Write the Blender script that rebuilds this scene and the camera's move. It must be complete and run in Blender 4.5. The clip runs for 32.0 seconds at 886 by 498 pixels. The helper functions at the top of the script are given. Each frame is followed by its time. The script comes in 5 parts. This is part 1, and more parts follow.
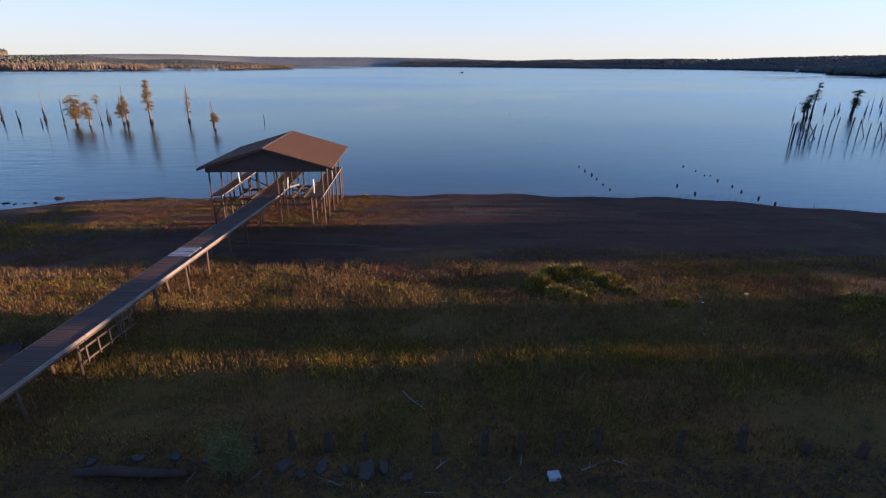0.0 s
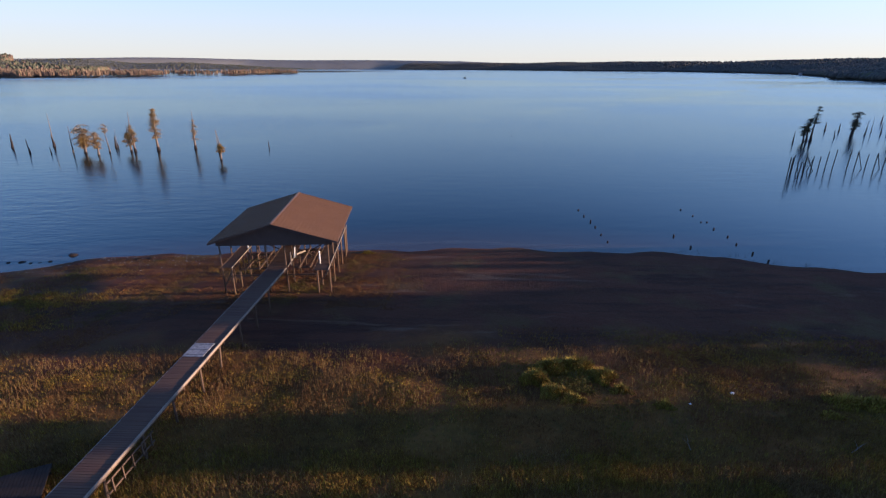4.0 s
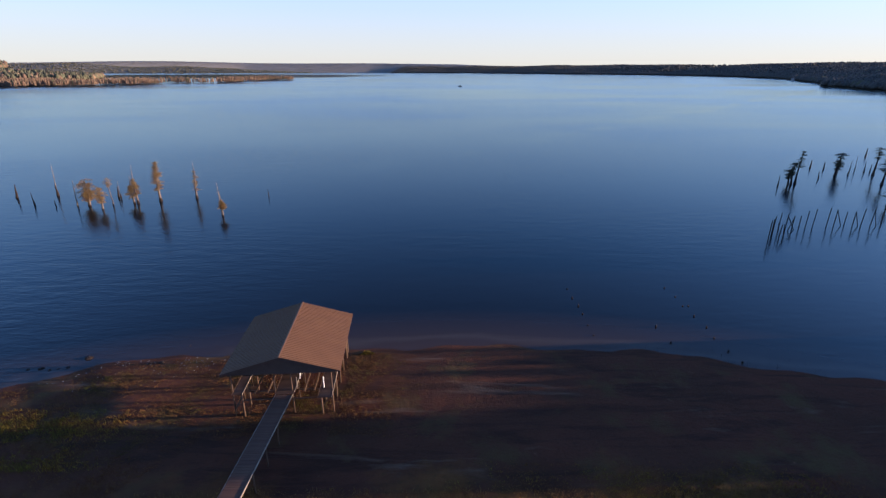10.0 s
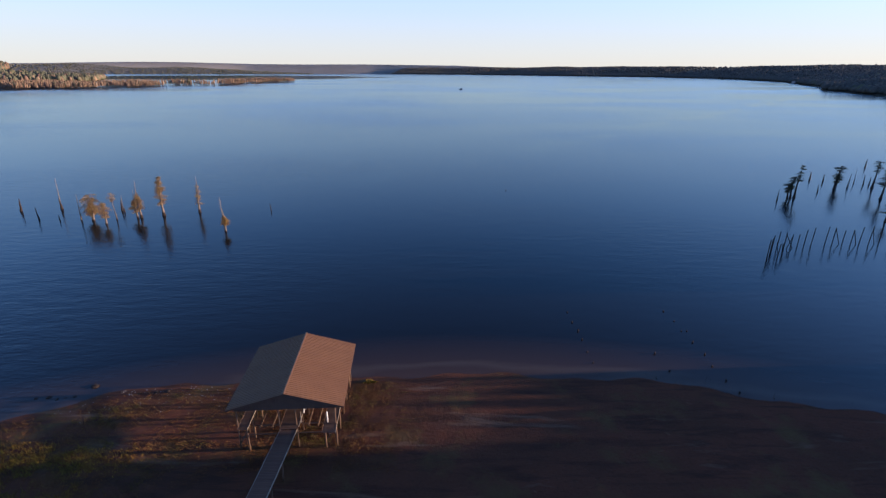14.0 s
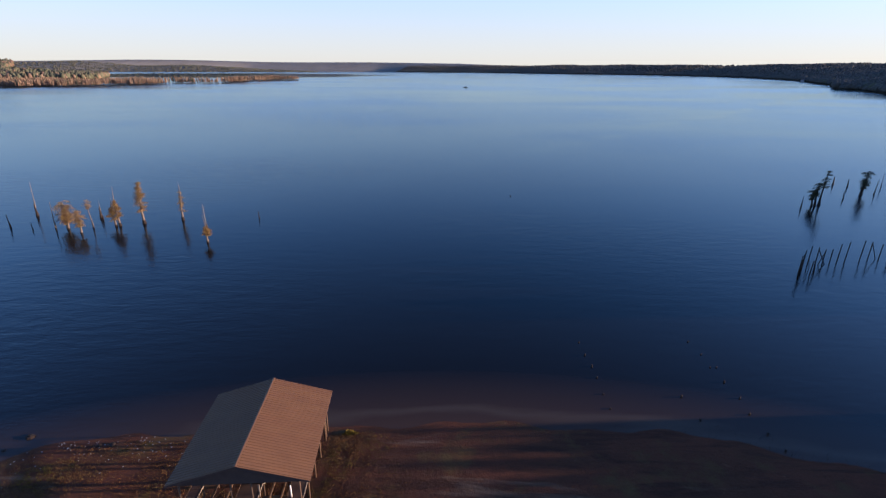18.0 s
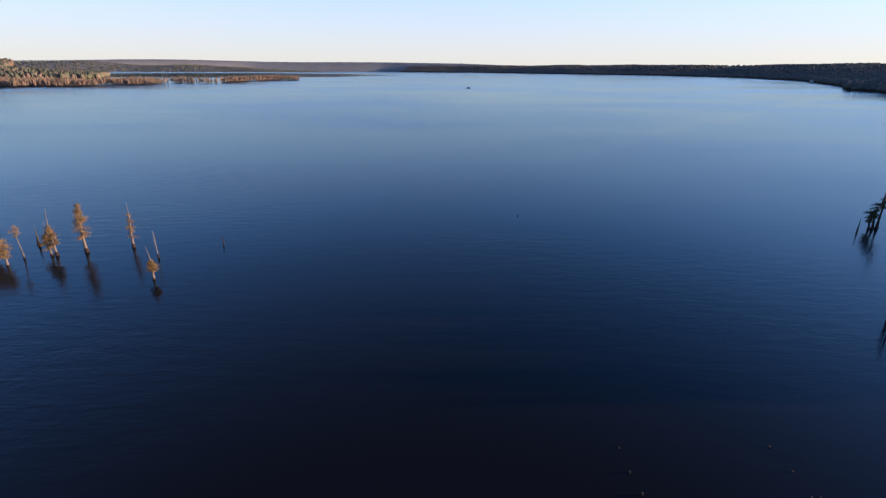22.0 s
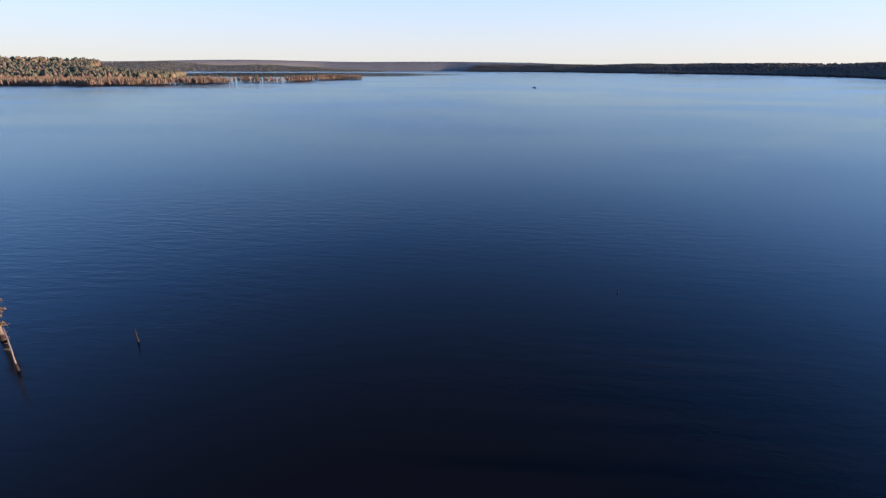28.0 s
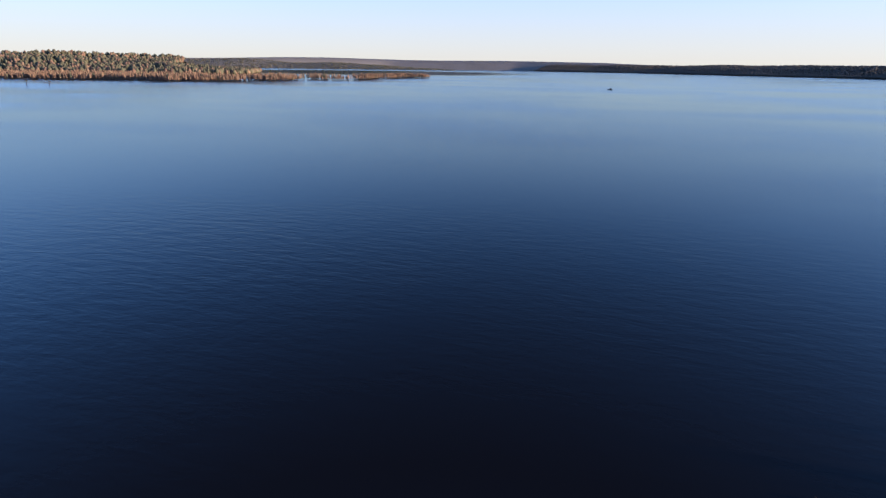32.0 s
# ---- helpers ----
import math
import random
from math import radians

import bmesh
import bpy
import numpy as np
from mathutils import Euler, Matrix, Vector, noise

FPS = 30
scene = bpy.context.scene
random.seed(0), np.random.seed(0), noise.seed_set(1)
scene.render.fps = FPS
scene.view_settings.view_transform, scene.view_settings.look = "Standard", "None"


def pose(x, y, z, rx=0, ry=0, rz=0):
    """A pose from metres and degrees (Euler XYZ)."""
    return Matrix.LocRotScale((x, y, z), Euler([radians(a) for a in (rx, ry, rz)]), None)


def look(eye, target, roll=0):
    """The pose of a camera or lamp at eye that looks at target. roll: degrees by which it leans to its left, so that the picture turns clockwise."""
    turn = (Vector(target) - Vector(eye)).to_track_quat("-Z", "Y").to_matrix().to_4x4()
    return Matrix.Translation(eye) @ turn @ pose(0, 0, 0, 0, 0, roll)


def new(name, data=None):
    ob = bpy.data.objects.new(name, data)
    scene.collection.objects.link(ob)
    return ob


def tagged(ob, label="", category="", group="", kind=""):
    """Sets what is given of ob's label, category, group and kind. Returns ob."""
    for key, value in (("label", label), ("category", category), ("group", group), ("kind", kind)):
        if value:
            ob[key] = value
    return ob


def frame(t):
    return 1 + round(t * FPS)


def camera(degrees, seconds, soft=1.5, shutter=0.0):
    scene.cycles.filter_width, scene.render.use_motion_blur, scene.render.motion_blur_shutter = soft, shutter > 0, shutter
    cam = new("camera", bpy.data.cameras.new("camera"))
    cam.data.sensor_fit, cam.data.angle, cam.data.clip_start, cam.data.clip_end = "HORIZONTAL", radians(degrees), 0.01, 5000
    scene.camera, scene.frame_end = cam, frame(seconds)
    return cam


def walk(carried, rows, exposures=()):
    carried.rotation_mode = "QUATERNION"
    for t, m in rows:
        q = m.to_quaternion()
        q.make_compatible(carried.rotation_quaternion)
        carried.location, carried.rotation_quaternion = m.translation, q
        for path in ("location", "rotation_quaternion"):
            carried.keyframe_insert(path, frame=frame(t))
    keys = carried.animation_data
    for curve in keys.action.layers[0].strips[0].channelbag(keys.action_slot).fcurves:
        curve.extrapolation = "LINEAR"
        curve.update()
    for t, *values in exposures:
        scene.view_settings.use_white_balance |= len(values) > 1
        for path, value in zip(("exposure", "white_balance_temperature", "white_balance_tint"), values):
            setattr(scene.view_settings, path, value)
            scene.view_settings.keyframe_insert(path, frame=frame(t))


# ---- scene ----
cam = camera(82.4, 32.0, soft=1.3)
# seconds, x, y, z in metres, yaw, pitch, roll in degrees
PATH = [
    (0, 0.00, 0.00, 13.20, -0.00, -19.93, -0.29),
    (0.5, -0.03, 0.01, 13.87, 0.16, -19.93, -0.29),
    (1, -0.03, 0.05, 14.52, 0.19, -19.93, -0.25),
    (1.5, -0.03, 0.09, 15.19, 0.19, -19.80, -0.21),
    (2, -0.01, 0.18, 15.87, -0.56, -19.78, -0.19),
    (2.5, -0.01, 0.26, 16.63, 0.33, -19.73, -0.22),
    (3, 0.07, 0.36, 17.51, 0.76, -19.69, -0.19),
    (3.5, 0.13, 0.45, 18.30, 0.64, -19.75, -0.18),
    (5.5, -0.06, 0.68, 21.83, -0.70, -19.65, -0.15),
    (6, -0.04, 0.71, 22.73, 0.30, -19.68, -0.13),
    (6.5, 0.01, 0.76, 23.66, 0.64, -19.60, -0.14),
    (7, 0.07, 0.82, 24.52, 0.32, -19.59, -0.17),
    (7.5, 0.16, 0.88, 25.46, -0.17, -19.53, -0.12),
    (8, 0.23, 0.89, 26.46, -0.30, -19.56, -0.03),
    (8.5, 0.21, 0.95, 27.58, 0.10, -19.61, -0.12),
    (9, 0.17, 1.02, 28.80, -0.18, -19.57, -0.12),
    (9.5, 0.15, 1.04, 29.92, -0.09, -19.65, -0.08),
    (10, 0.24, 1.07, 31.07, -0.18, -19.57, -0.08),
    (10.5, 0.30, 1.08, 32.19, -0.46, -19.56, -0.05),
    (11, 0.38, 1.15, 33.26, -0.30, -19.46, -0.06),
    (11.5, 0.37, 1.22, 34.10, -0.35, -19.35, -0.03),
    (12, 0.30, 1.22, 34.55, -0.38, -19.45, -0.09),
    (12.5, 0.21, 1.18, 34.74, -0.04, -19.49, -0.15),
    (13, 0.11, 1.16, 34.78, -0.12, -19.53, -0.16),
    (13.5, 0.03, 1.19, 34.69, -0.41, -19.51, -0.20),
    (14, 0.08, 1.44, 34.59, -0.09, -19.48, -0.19),
    (14.5, 0.19, 1.90, 34.51, 0.56, -19.52, -0.06),
    (16.5, 0.69, 5.79, 34.63, 1.77, -19.71, -0.10),
    (17, 0.89, 7.27, 34.67, 1.78, -19.72, -0.14),
    (17.5, 1.09, 8.95, 34.69, 1.37, -19.65, -0.21),
    (18, 1.20, 10.66, 34.62, 0.43, -19.68, -0.24),
    (18.5, 1.28, 12.59, 34.57, -0.81, -19.58, -0.46),
    (19, 1.32, 14.71, 34.57, -0.48, -19.64, -0.37),
    (19.5, 1.39, 16.94, 34.56, 0.16, -19.68, -0.31),
    (20, 1.53, 19.36, 34.56, 0.06, -19.68, -0.28),
    (20.5, 1.67, 21.84, 34.54, 0.46, -19.69, -0.24),
    (21, 1.94, 24.59, 34.57, 0.69, -19.57, -0.28),
    (21.5, 2.19, 27.45, 34.66, 0.20, -19.61, -0.38),
    (22, 2.37, 30.39, 34.79, 0.78, -19.69, -0.28),
    (22.5, 2.58, 33.50, 34.91, 0.45, -19.64, -0.37),
    (23, 2.82, 36.71, 35.01, 0.76, -19.72, -0.27),
    (23.5, 3.07, 40.02, 35.08, -0.35, -19.67, -0.53),
    (24, 3.28, 43.45, 35.12, 0.64, -19.78, -0.49),
    (24.5, 3.49, 47.12, 35.11, 2.27, -19.92, -0.41),
    (25, 3.66, 51.06, 35.02, 5.08, -19.83, -0.20),
    (25.5, 3.71, 55.13, 34.86, 7.08, -19.95, -0.12),
    (27.5, 2.49, 72.95, 33.48, 7.73, -19.61, -0.22),
    (28, 2.07, 77.44, 33.26, 7.70, -19.76, -0.14),
    (28.5, 1.67, 81.98, 33.09, 10.56, -19.68, -0.16),
    (29, 1.24, 86.49, 32.96, 12.20, -19.86, -0.04),
    (29.5, 0.79, 91.02, 32.87, 10.58, -20.10, -0.08),
    (30, 0.34, 95.61, 32.84, 10.69, -19.72, -0.35),
    (30.5, -0.19, 100.17, 32.83, 13.13, -19.70, -0.20),
    (31, -0.69, 104.85, 32.87, 17.32, -20.18, -0.10),
    (31.5, -1.21, 109.53, 32.90, 16.09, -19.88, -0.16),
    (32, -1.73, 114.22, 32.94, 15.13, -19.90, -0.70),
]
walk(cam, [(t, pose(x, y, z, 90 + pitch, roll, yaw)) for t, x, y, z, yaw, pitch, roll in PATH],
     exposures=[(0.0, 1.62, 5340, 29), (32.0, 1.62, 5340, 29)])

# ---------------------------------------------------------------- light
SUN_EL, SUN_AZ = 6.5, 87.0   # degrees; azimuth clockwise from +y
world = bpy.data.worlds.new("sky")
scene.world = world
world.use_nodes = True
wn = world.node_tree
sky = wn.nodes.new("ShaderNodeTexSky")
sky.sky_type = "NISHITA"
sky.sun_disc = False
sky.sun_elevation, sky.sun_rotation = radians(SUN_EL), radians(SUN_AZ)
sky.altitude, sky.air_density, sky.dust_density, sky.ozone_density = 60, 1.0, 0.6, 3.2
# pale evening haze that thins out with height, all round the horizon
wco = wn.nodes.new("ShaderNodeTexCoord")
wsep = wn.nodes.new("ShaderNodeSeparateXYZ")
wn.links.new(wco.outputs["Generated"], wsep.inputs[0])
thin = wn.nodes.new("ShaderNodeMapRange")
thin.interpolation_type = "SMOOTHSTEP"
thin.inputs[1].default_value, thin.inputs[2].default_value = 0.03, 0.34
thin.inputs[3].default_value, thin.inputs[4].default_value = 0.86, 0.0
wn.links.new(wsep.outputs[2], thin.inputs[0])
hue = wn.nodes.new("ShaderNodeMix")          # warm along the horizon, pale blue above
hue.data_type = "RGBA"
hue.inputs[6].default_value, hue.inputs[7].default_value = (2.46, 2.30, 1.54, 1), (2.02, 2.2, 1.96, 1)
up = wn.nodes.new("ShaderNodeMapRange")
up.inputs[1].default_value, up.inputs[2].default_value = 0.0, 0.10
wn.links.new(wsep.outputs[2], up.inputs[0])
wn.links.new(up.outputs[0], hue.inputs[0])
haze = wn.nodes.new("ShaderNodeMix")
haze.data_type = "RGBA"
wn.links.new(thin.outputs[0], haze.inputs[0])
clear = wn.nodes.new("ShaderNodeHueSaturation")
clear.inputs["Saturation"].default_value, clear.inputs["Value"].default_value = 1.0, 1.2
wn.links.new(sky.outputs[0], clear.inputs["Color"])
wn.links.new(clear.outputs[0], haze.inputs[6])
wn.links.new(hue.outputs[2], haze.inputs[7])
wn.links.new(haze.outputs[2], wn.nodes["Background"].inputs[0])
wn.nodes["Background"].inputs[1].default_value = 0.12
sun = new("sun", bpy.data.lights.new("sun", "SUN"))
sun.data.energy, sun.data.angle, sun.data.color = 5.0, radians(0.7), (1.0, 0.70, 0.37)
_e, _a = radians(SUN_EL), radians(SUN_AZ)
sun.matrix_world = look((math.sin(_a) * math.cos(_e) * 300, math.cos(_a) * math.cos(_e) * 300, math.sin(_e) * 300), (0, 0, 0))


# ---------------------------------------------------------------- materials
def material(name, base, second=None, scale=4.0, fine=40.0, rough=0.8, metal=0.0, bump=0.3, bump_dist=0.02,
             per_object=0.0, per_island=0.0, stretch=(1, 1, 1)):
    """Two tones mixed by a coarse and a fine noise in metres, with relief and varied roughness."""
    m = bpy.data.materials.new(name)
    m.use_nodes = True
    n, l = m.node_tree.nodes, m.node_tree.links
    b = n["Principled BSDF"]
    b.inputs["Metallic"].default_value = metal
    b.inputs["Specular IOR Level"].default_value = 0.08 if rough >= 0.8 else (0.15 if rough > 0.5 else 0.4)
    second = second or tuple(c * 0.6 for c in base)
    co = n.new("ShaderNodeTexCoord")
    mp = n.new("ShaderNodeMapping")
    mp.inputs["Scale"].default_value = stretch
    l.new(co.outputs["Object"], mp.inputs[0])
    big = n.new("ShaderNodeTexNoise")
    big.inputs["Scale"].default_value, big.inputs["Detail"].default_value = scale, 4
    small = n.new("ShaderNodeTexNoise")
    small.inputs["Scale"].default_value, small.inputs["Detail"].default_value = fine, 3
    for t in (big, small):
        l.new(mp.outputs[0], t.inputs[0])
    add = n.new("ShaderNodeMath")
    add.operation = "MULTIPLY_ADD"
    l.new(small.outputs[0], add.inputs[0])
    add.inputs[1].default_value = 0.5
    l.new(big.outputs[0], add.inputs[2])
    ramp = n.new("ShaderNodeMapRange")
    ramp.inputs[1].default_value, ramp.inputs[2].default_value = 0.45, 1.05
    l.new(add.outputs[0], ramp.inputs[0])
    mix = n.new("ShaderNodeMix")
    mix.data_type = "RGBA"
    mix.inputs[6].default_value, mix.inputs[7].default_value = (*base, 1), (*second, 1)
    l.new(ramp.outputs[0], mix.inputs[0])
    out = mix.outputs[2]
    if per_object or per_island:
        src = n.new("ShaderNodeObjectInfo" if per_object else "ShaderNodeNewGeometry")
        val = src.outputs["Random"] if per_object else src.outputs["Random Per Island"]
        hv = n.new("ShaderNodeHueSaturation")
        amount = per_object or per_island
        mr = n.new("ShaderNodeMapRange")
        mr.inputs[3].default_value, mr.inputs[4].default_value = 1 - amount, 1 + amount
        l.new(val, mr.inputs[0])
        l.new(mr.outputs[0], hv.inputs["Value"])
        mh = n.new("ShaderNodeMapRange")
        mh.inputs[3].default_value, mh.inputs[4].default_value = 0.5 - amount * 0.06, 0.5 + amount * 0.06
        l.new(val, mh.inputs[0])
        l.new(mh.outputs[0], hv.inputs["Hue"])
        l.new(out, hv.inputs["Color"])
        out = hv.outputs[0]
    l.new(out, b.inputs["Base Color"])
    rr = n.new("ShaderNodeMapRange")
    rr.inputs[3].default_value, rr.inputs[4].default_value = max(0.05, rough - 0.12), min(1, rough + 0.1)
    l.new(small.outputs[0], rr.inputs[0])
    l.new(rr.outputs[0], b.inputs["Roughness"])
    if bump:
        bp = n.new("ShaderNodeBump")
        bp.inputs["Strength"].default_value, bp.inputs["Distance"].default_value = bump, bump_dist
        l.new(add.outputs[0], bp.inputs["Height"])
        l.new(bp.outputs[0], b.inputs["Normal"])
    return m


WOOD = material("weathered_wood", (0.123, 0.078, 0.050), (0.066, 0.043, 0.030), 2, 30, 0.85, stretch=(1, 1, 0.25))
DECK = material("deck_boards", (0.074, 0.046, 0.034), (0.048, 0.031, 0.024), 1.2, 25, 0.85, per_island=0.1)
PLANK = material("walkway_planks", (0.100, 0.056, 0.038), (0.068, 0.039, 0.027), 1.2, 25, 0.85, per_object=0.09)
# pale tone that puts the sunlight on the edge boards into the colour
FASCIA = material("pale_sunlit_wood", (0.255, 0.205, 0.160), (0.136, 0.107, 0.080), 1.5, 30, 0.8)
ROOF = material("brown_ribbed_metal", (0.131, 0.066, 0.032), (0.108, 0.055, 0.028), 0.7, 18, 0.56, metal=0.0, bump=0.1, per_object=0.03)
SIDING = material("dark_gable_siding", (0.085, 0.055, 0.045), (0.06, 0.04, 0.033), 1.5, 20, 0.8)
WHITE = material("weathered_white_paint", (0.72, 0.70, 0.66), (0.5, 0.48, 0.45), 3, 40, 0.6)
GREYBOARD = material("pale_grey_panel", (0.27, 0.26, 0.25), (0.11, 0.10, 0.10), 5, 14, 0.8)
# also bark of the right-hand cypresses, where it stands for their shaded side
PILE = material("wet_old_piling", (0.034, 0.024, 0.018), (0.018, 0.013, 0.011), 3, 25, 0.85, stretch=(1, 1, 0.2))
BARK = material("cypress_bark", (0.17, 0.13, 0.10), (0.08, 0.062, 0.05), 3, 22, 0.9, stretch=(1, 1, 0.15))
SNAG = material("bleached_dead_wood", (0.20, 0.165, 0.135), (0.11, 0.09, 0.07), 3, 25, 0.85, stretch=(1, 1, 0.2))
RUST = material("autumn_cypress_needles", (0.20, 0.118, 0.040), (0.125, 0.082, 0.031), 0.8, 9, 0.85, bump=0, per_island=0.35)
# olive needles darkened to carry the shade on the right-hand cypresses
SHADED_OLIVE = material("shade_darkened_olive_needles", (0.05, 0.05, 0.026), (0.032, 0.032, 0.018), 0.8, 9, 0.85, bump=0, per_island=0.35)
REED = material("dry_reed_stalk", (0.185, 0.107, 0.040), (0.104, 0.059, 0.022), 0.3, 5, 0.85, bump=0, per_island=0.35)
GRASS = material("dry_marsh_grass", (0.227, 0.126, 0.021), (0.125, 0.080, 0.013), 0.25, 5, 0.85, bump=0, per_island=0.4)
WEED = material("red_brown_weed", (0.161, 0.069, 0.023), (0.092, 0.051, 0.018), 0.3, 5, 0.85, bump=0, per_island=0.4)
GREEN = material("green_shrub_leaves", (0.116, 0.088, 0.016), (0.067, 0.055, 0.011), 1, 9, 0.8, bump=0, per_island=0.3)
SHRUB = material("grey_green_shrub_leaves", (0.115, 0.104, 0.030), (0.076, 0.072, 0.022), 1, 9, 0.8, bump=0, per_island=0.3)
TUSSOCK = material("tussock_grass", (0.195, 0.133, 0.021), (0.120, 0.090, 0.014), 0.8, 5, 0.85, bump=0, per_island=0.35)
PINE = material("far_pine_forest", (0.082, 0.084, 0.052), (0.062, 0.063, 0.040), 0.01, 0.2, 0.95, bump=0, per_island=0.16)
BROWNWOOD = material("far_brown_cypress", (0.150, 0.102, 0.068), (0.108, 0.076, 0.054), 0.012, 0.2, 0.95, bump=0, per_island=0.18)
# darker, greyer pine: the right shore's shaded side and haze sit in the colour
SHADEWOOD = material("shade_toned_shore_wood", (0.066, 0.063, 0.055), (0.054, 0.052, 0.045), 0.01, 0.2, 0.95, bump=0, per_island=0.1)
# distance haze is put into these two pale, greyed wood colours
HAZEWOOD = material("haze_toned_ridge_wood", (0.165, 0.160, 0.148), (0.14, 0.136, 0.126), 0.004, 0.05, 0.95, bump=0, per_island=0.04)
HAZE_HILLWOOD = material("haze_toned_hill_wood", (0.118, 0.114, 0.098), (0.096, 0.093, 0.080), 0.004, 0.05, 0.95, bump=0, per_island=0.05)
LITTER = material("dark_leaf_litter", (0.062, 0.040, 0.027), (0.034, 0.022, 0.017), 3, 30, 0.95)
LAND = material("far_land", (0.075, 0.065, 0.042), (0.055, 0.05, 0.035), 0.01, 0.15, 0.95, bump=0)
RUBBLE = material("grey_rubble", (0.068, 0.050, 0.039), (0.036, 0.027, 0.021), 4, 30, 0.9)
CONCRETE = material("pale_rubble", (0.33, 0.32, 0.31), (0.2, 0.19, 0.18), 4, 30, 0.85)
BOATHULL = material("dark_boat_paint", (0.03, 0.032, 0.035), (0.02, 0.02, 0.022), 2, 20, 0.5)


def ground_material():
    """Mud by the water, then dry grass land, with patches at several scales."""
    m = bpy.data.materials.new("lakeshore_ground")
    m.use_nodes = True
    n, l = m.node_tree.nodes, m.node_tree.links
    b = n["Principled BSDF"]
    co = n.new("ShaderNodeTexCoord")

    def noise_at(scale, detail=5, rough=0.6):
        t = n.new("ShaderNodeTexNoise")
        t.inputs["Scale"].default_value, t.inputs["Detail"].default_value, t.inputs["Roughness"].default_value = scale, detail, rough
        l.new(co.outputs["Object"], t.inputs[0])
        return t.outputs[0]

    def mixed(fac, a, c):
        x = n.new("ShaderNodeMix")
        x.data_type = "RGBA"
        l.new(fac, x.inputs[0])
        for k, v in ((6, a), (7, c)):
            if isinstance(v, tuple):
                x.inputs[k].default_value = (*v, 1)
            else:
                l.new(v, x.inputs[k])
        return x.outputs[2]

    def ranged(v, lo, hi):
        r = n.new("ShaderNodeMapRange")
        r.inputs[1].default_value, r.inputs[2].default_value = lo, hi
        l.new(v, r.inputs[0])
        return r.outputs[0]

    sep = n.new("ShaderNodeSeparateXYZ")
    l.new(co.outputs["Object"], sep.inputs[0])
    def streaks(scale, turn, detail=5):
        mp = n.new("ShaderNodeMapping")
        mp.inputs["Scale"].default_value = (0.16, 1, 1)
        mp.inputs["Rotation"].default_value = (0, 0, radians(turn))
        l.new(co.outputs["Object"], mp.inputs[0])
        t = n.new("ShaderNodeTexNoise")
        t.inputs["Scale"].default_value, t.inputs["Detail"].default_value, t.inputs["Roughness"].default_value = scale, detail, 0.62
        t.inputs["Distortion"].default_value = 0.6
        l.new(mp.outputs[0], t.inputs[0])
        return t.outputs[0]

    mud = mixed(ranged(noise_at(0.12), 0.35, 0.65), (0.049, 0.021, 0.011), (0.072, 0.025, 0.013))
    mud = mixed(ranged(streaks(0.55, 4), 0.50, 0.62), mud, (0.034, 0.015, 0.009))          # wet drift lines
    mud = mixed(ranged(noise_at(2.5), 0.55, 0.75), mud, (0.037, 0.017, 0.009))
    mud = mixed(ranged(noise_at(0.16, 6, 0.65), 0.54, 0.68), mud, (0.063, 0.039, 0.014))     # olive film
    mud = mixed(ranged(streaks(0.30, 7, 7), 0.60, 0.70), mud, (0.095, 0.060, 0.036))        # pale dried silt
    mud = mixed(ranged(noise_at(0.9, 7, 0.7), 0.64, 0.76), mud, (0.111, 0.061, 0.033))
    turf = mixed(ranged(noise_at(0.2), 0.4, 0.62), (0.101, 0.053, 0.011), (0.142, 0.056, 0.014))
    turf = mixed(ranged(noise_at(1.6), 0.5, 0.7), turf, (0.060, 0.037, 0.009))
    wob = n.new("ShaderNodeMath")
    wob.operation = "MULTIPLY_ADD"
    l.new(noise_at(0.15), wob.inputs[0])
    wob.inputs[1].default_value = 1.0
    l.new(sep.outputs[2], wob.inputs[2])
    col = mixed(ranged(wob.outputs[0], 1.55, 1.95), mud, turf)
    l.new(col, b.inputs["Base Color"])
    b.inputs["Roughness"].default_value = 0.95
    b.inputs["Specular IOR Level"].default_value = 0.1
    bp = n.new("ShaderNodeBump")
    bp.inputs["Strength"].default_value, bp.inputs["Distance"].default_value = 0.8, 0.12
    l.new(noise_at(3.0, 8, 0.7), bp.inputs["Height"])
    l.new(bp.outputs[0], b.inputs["Normal"])
    return m


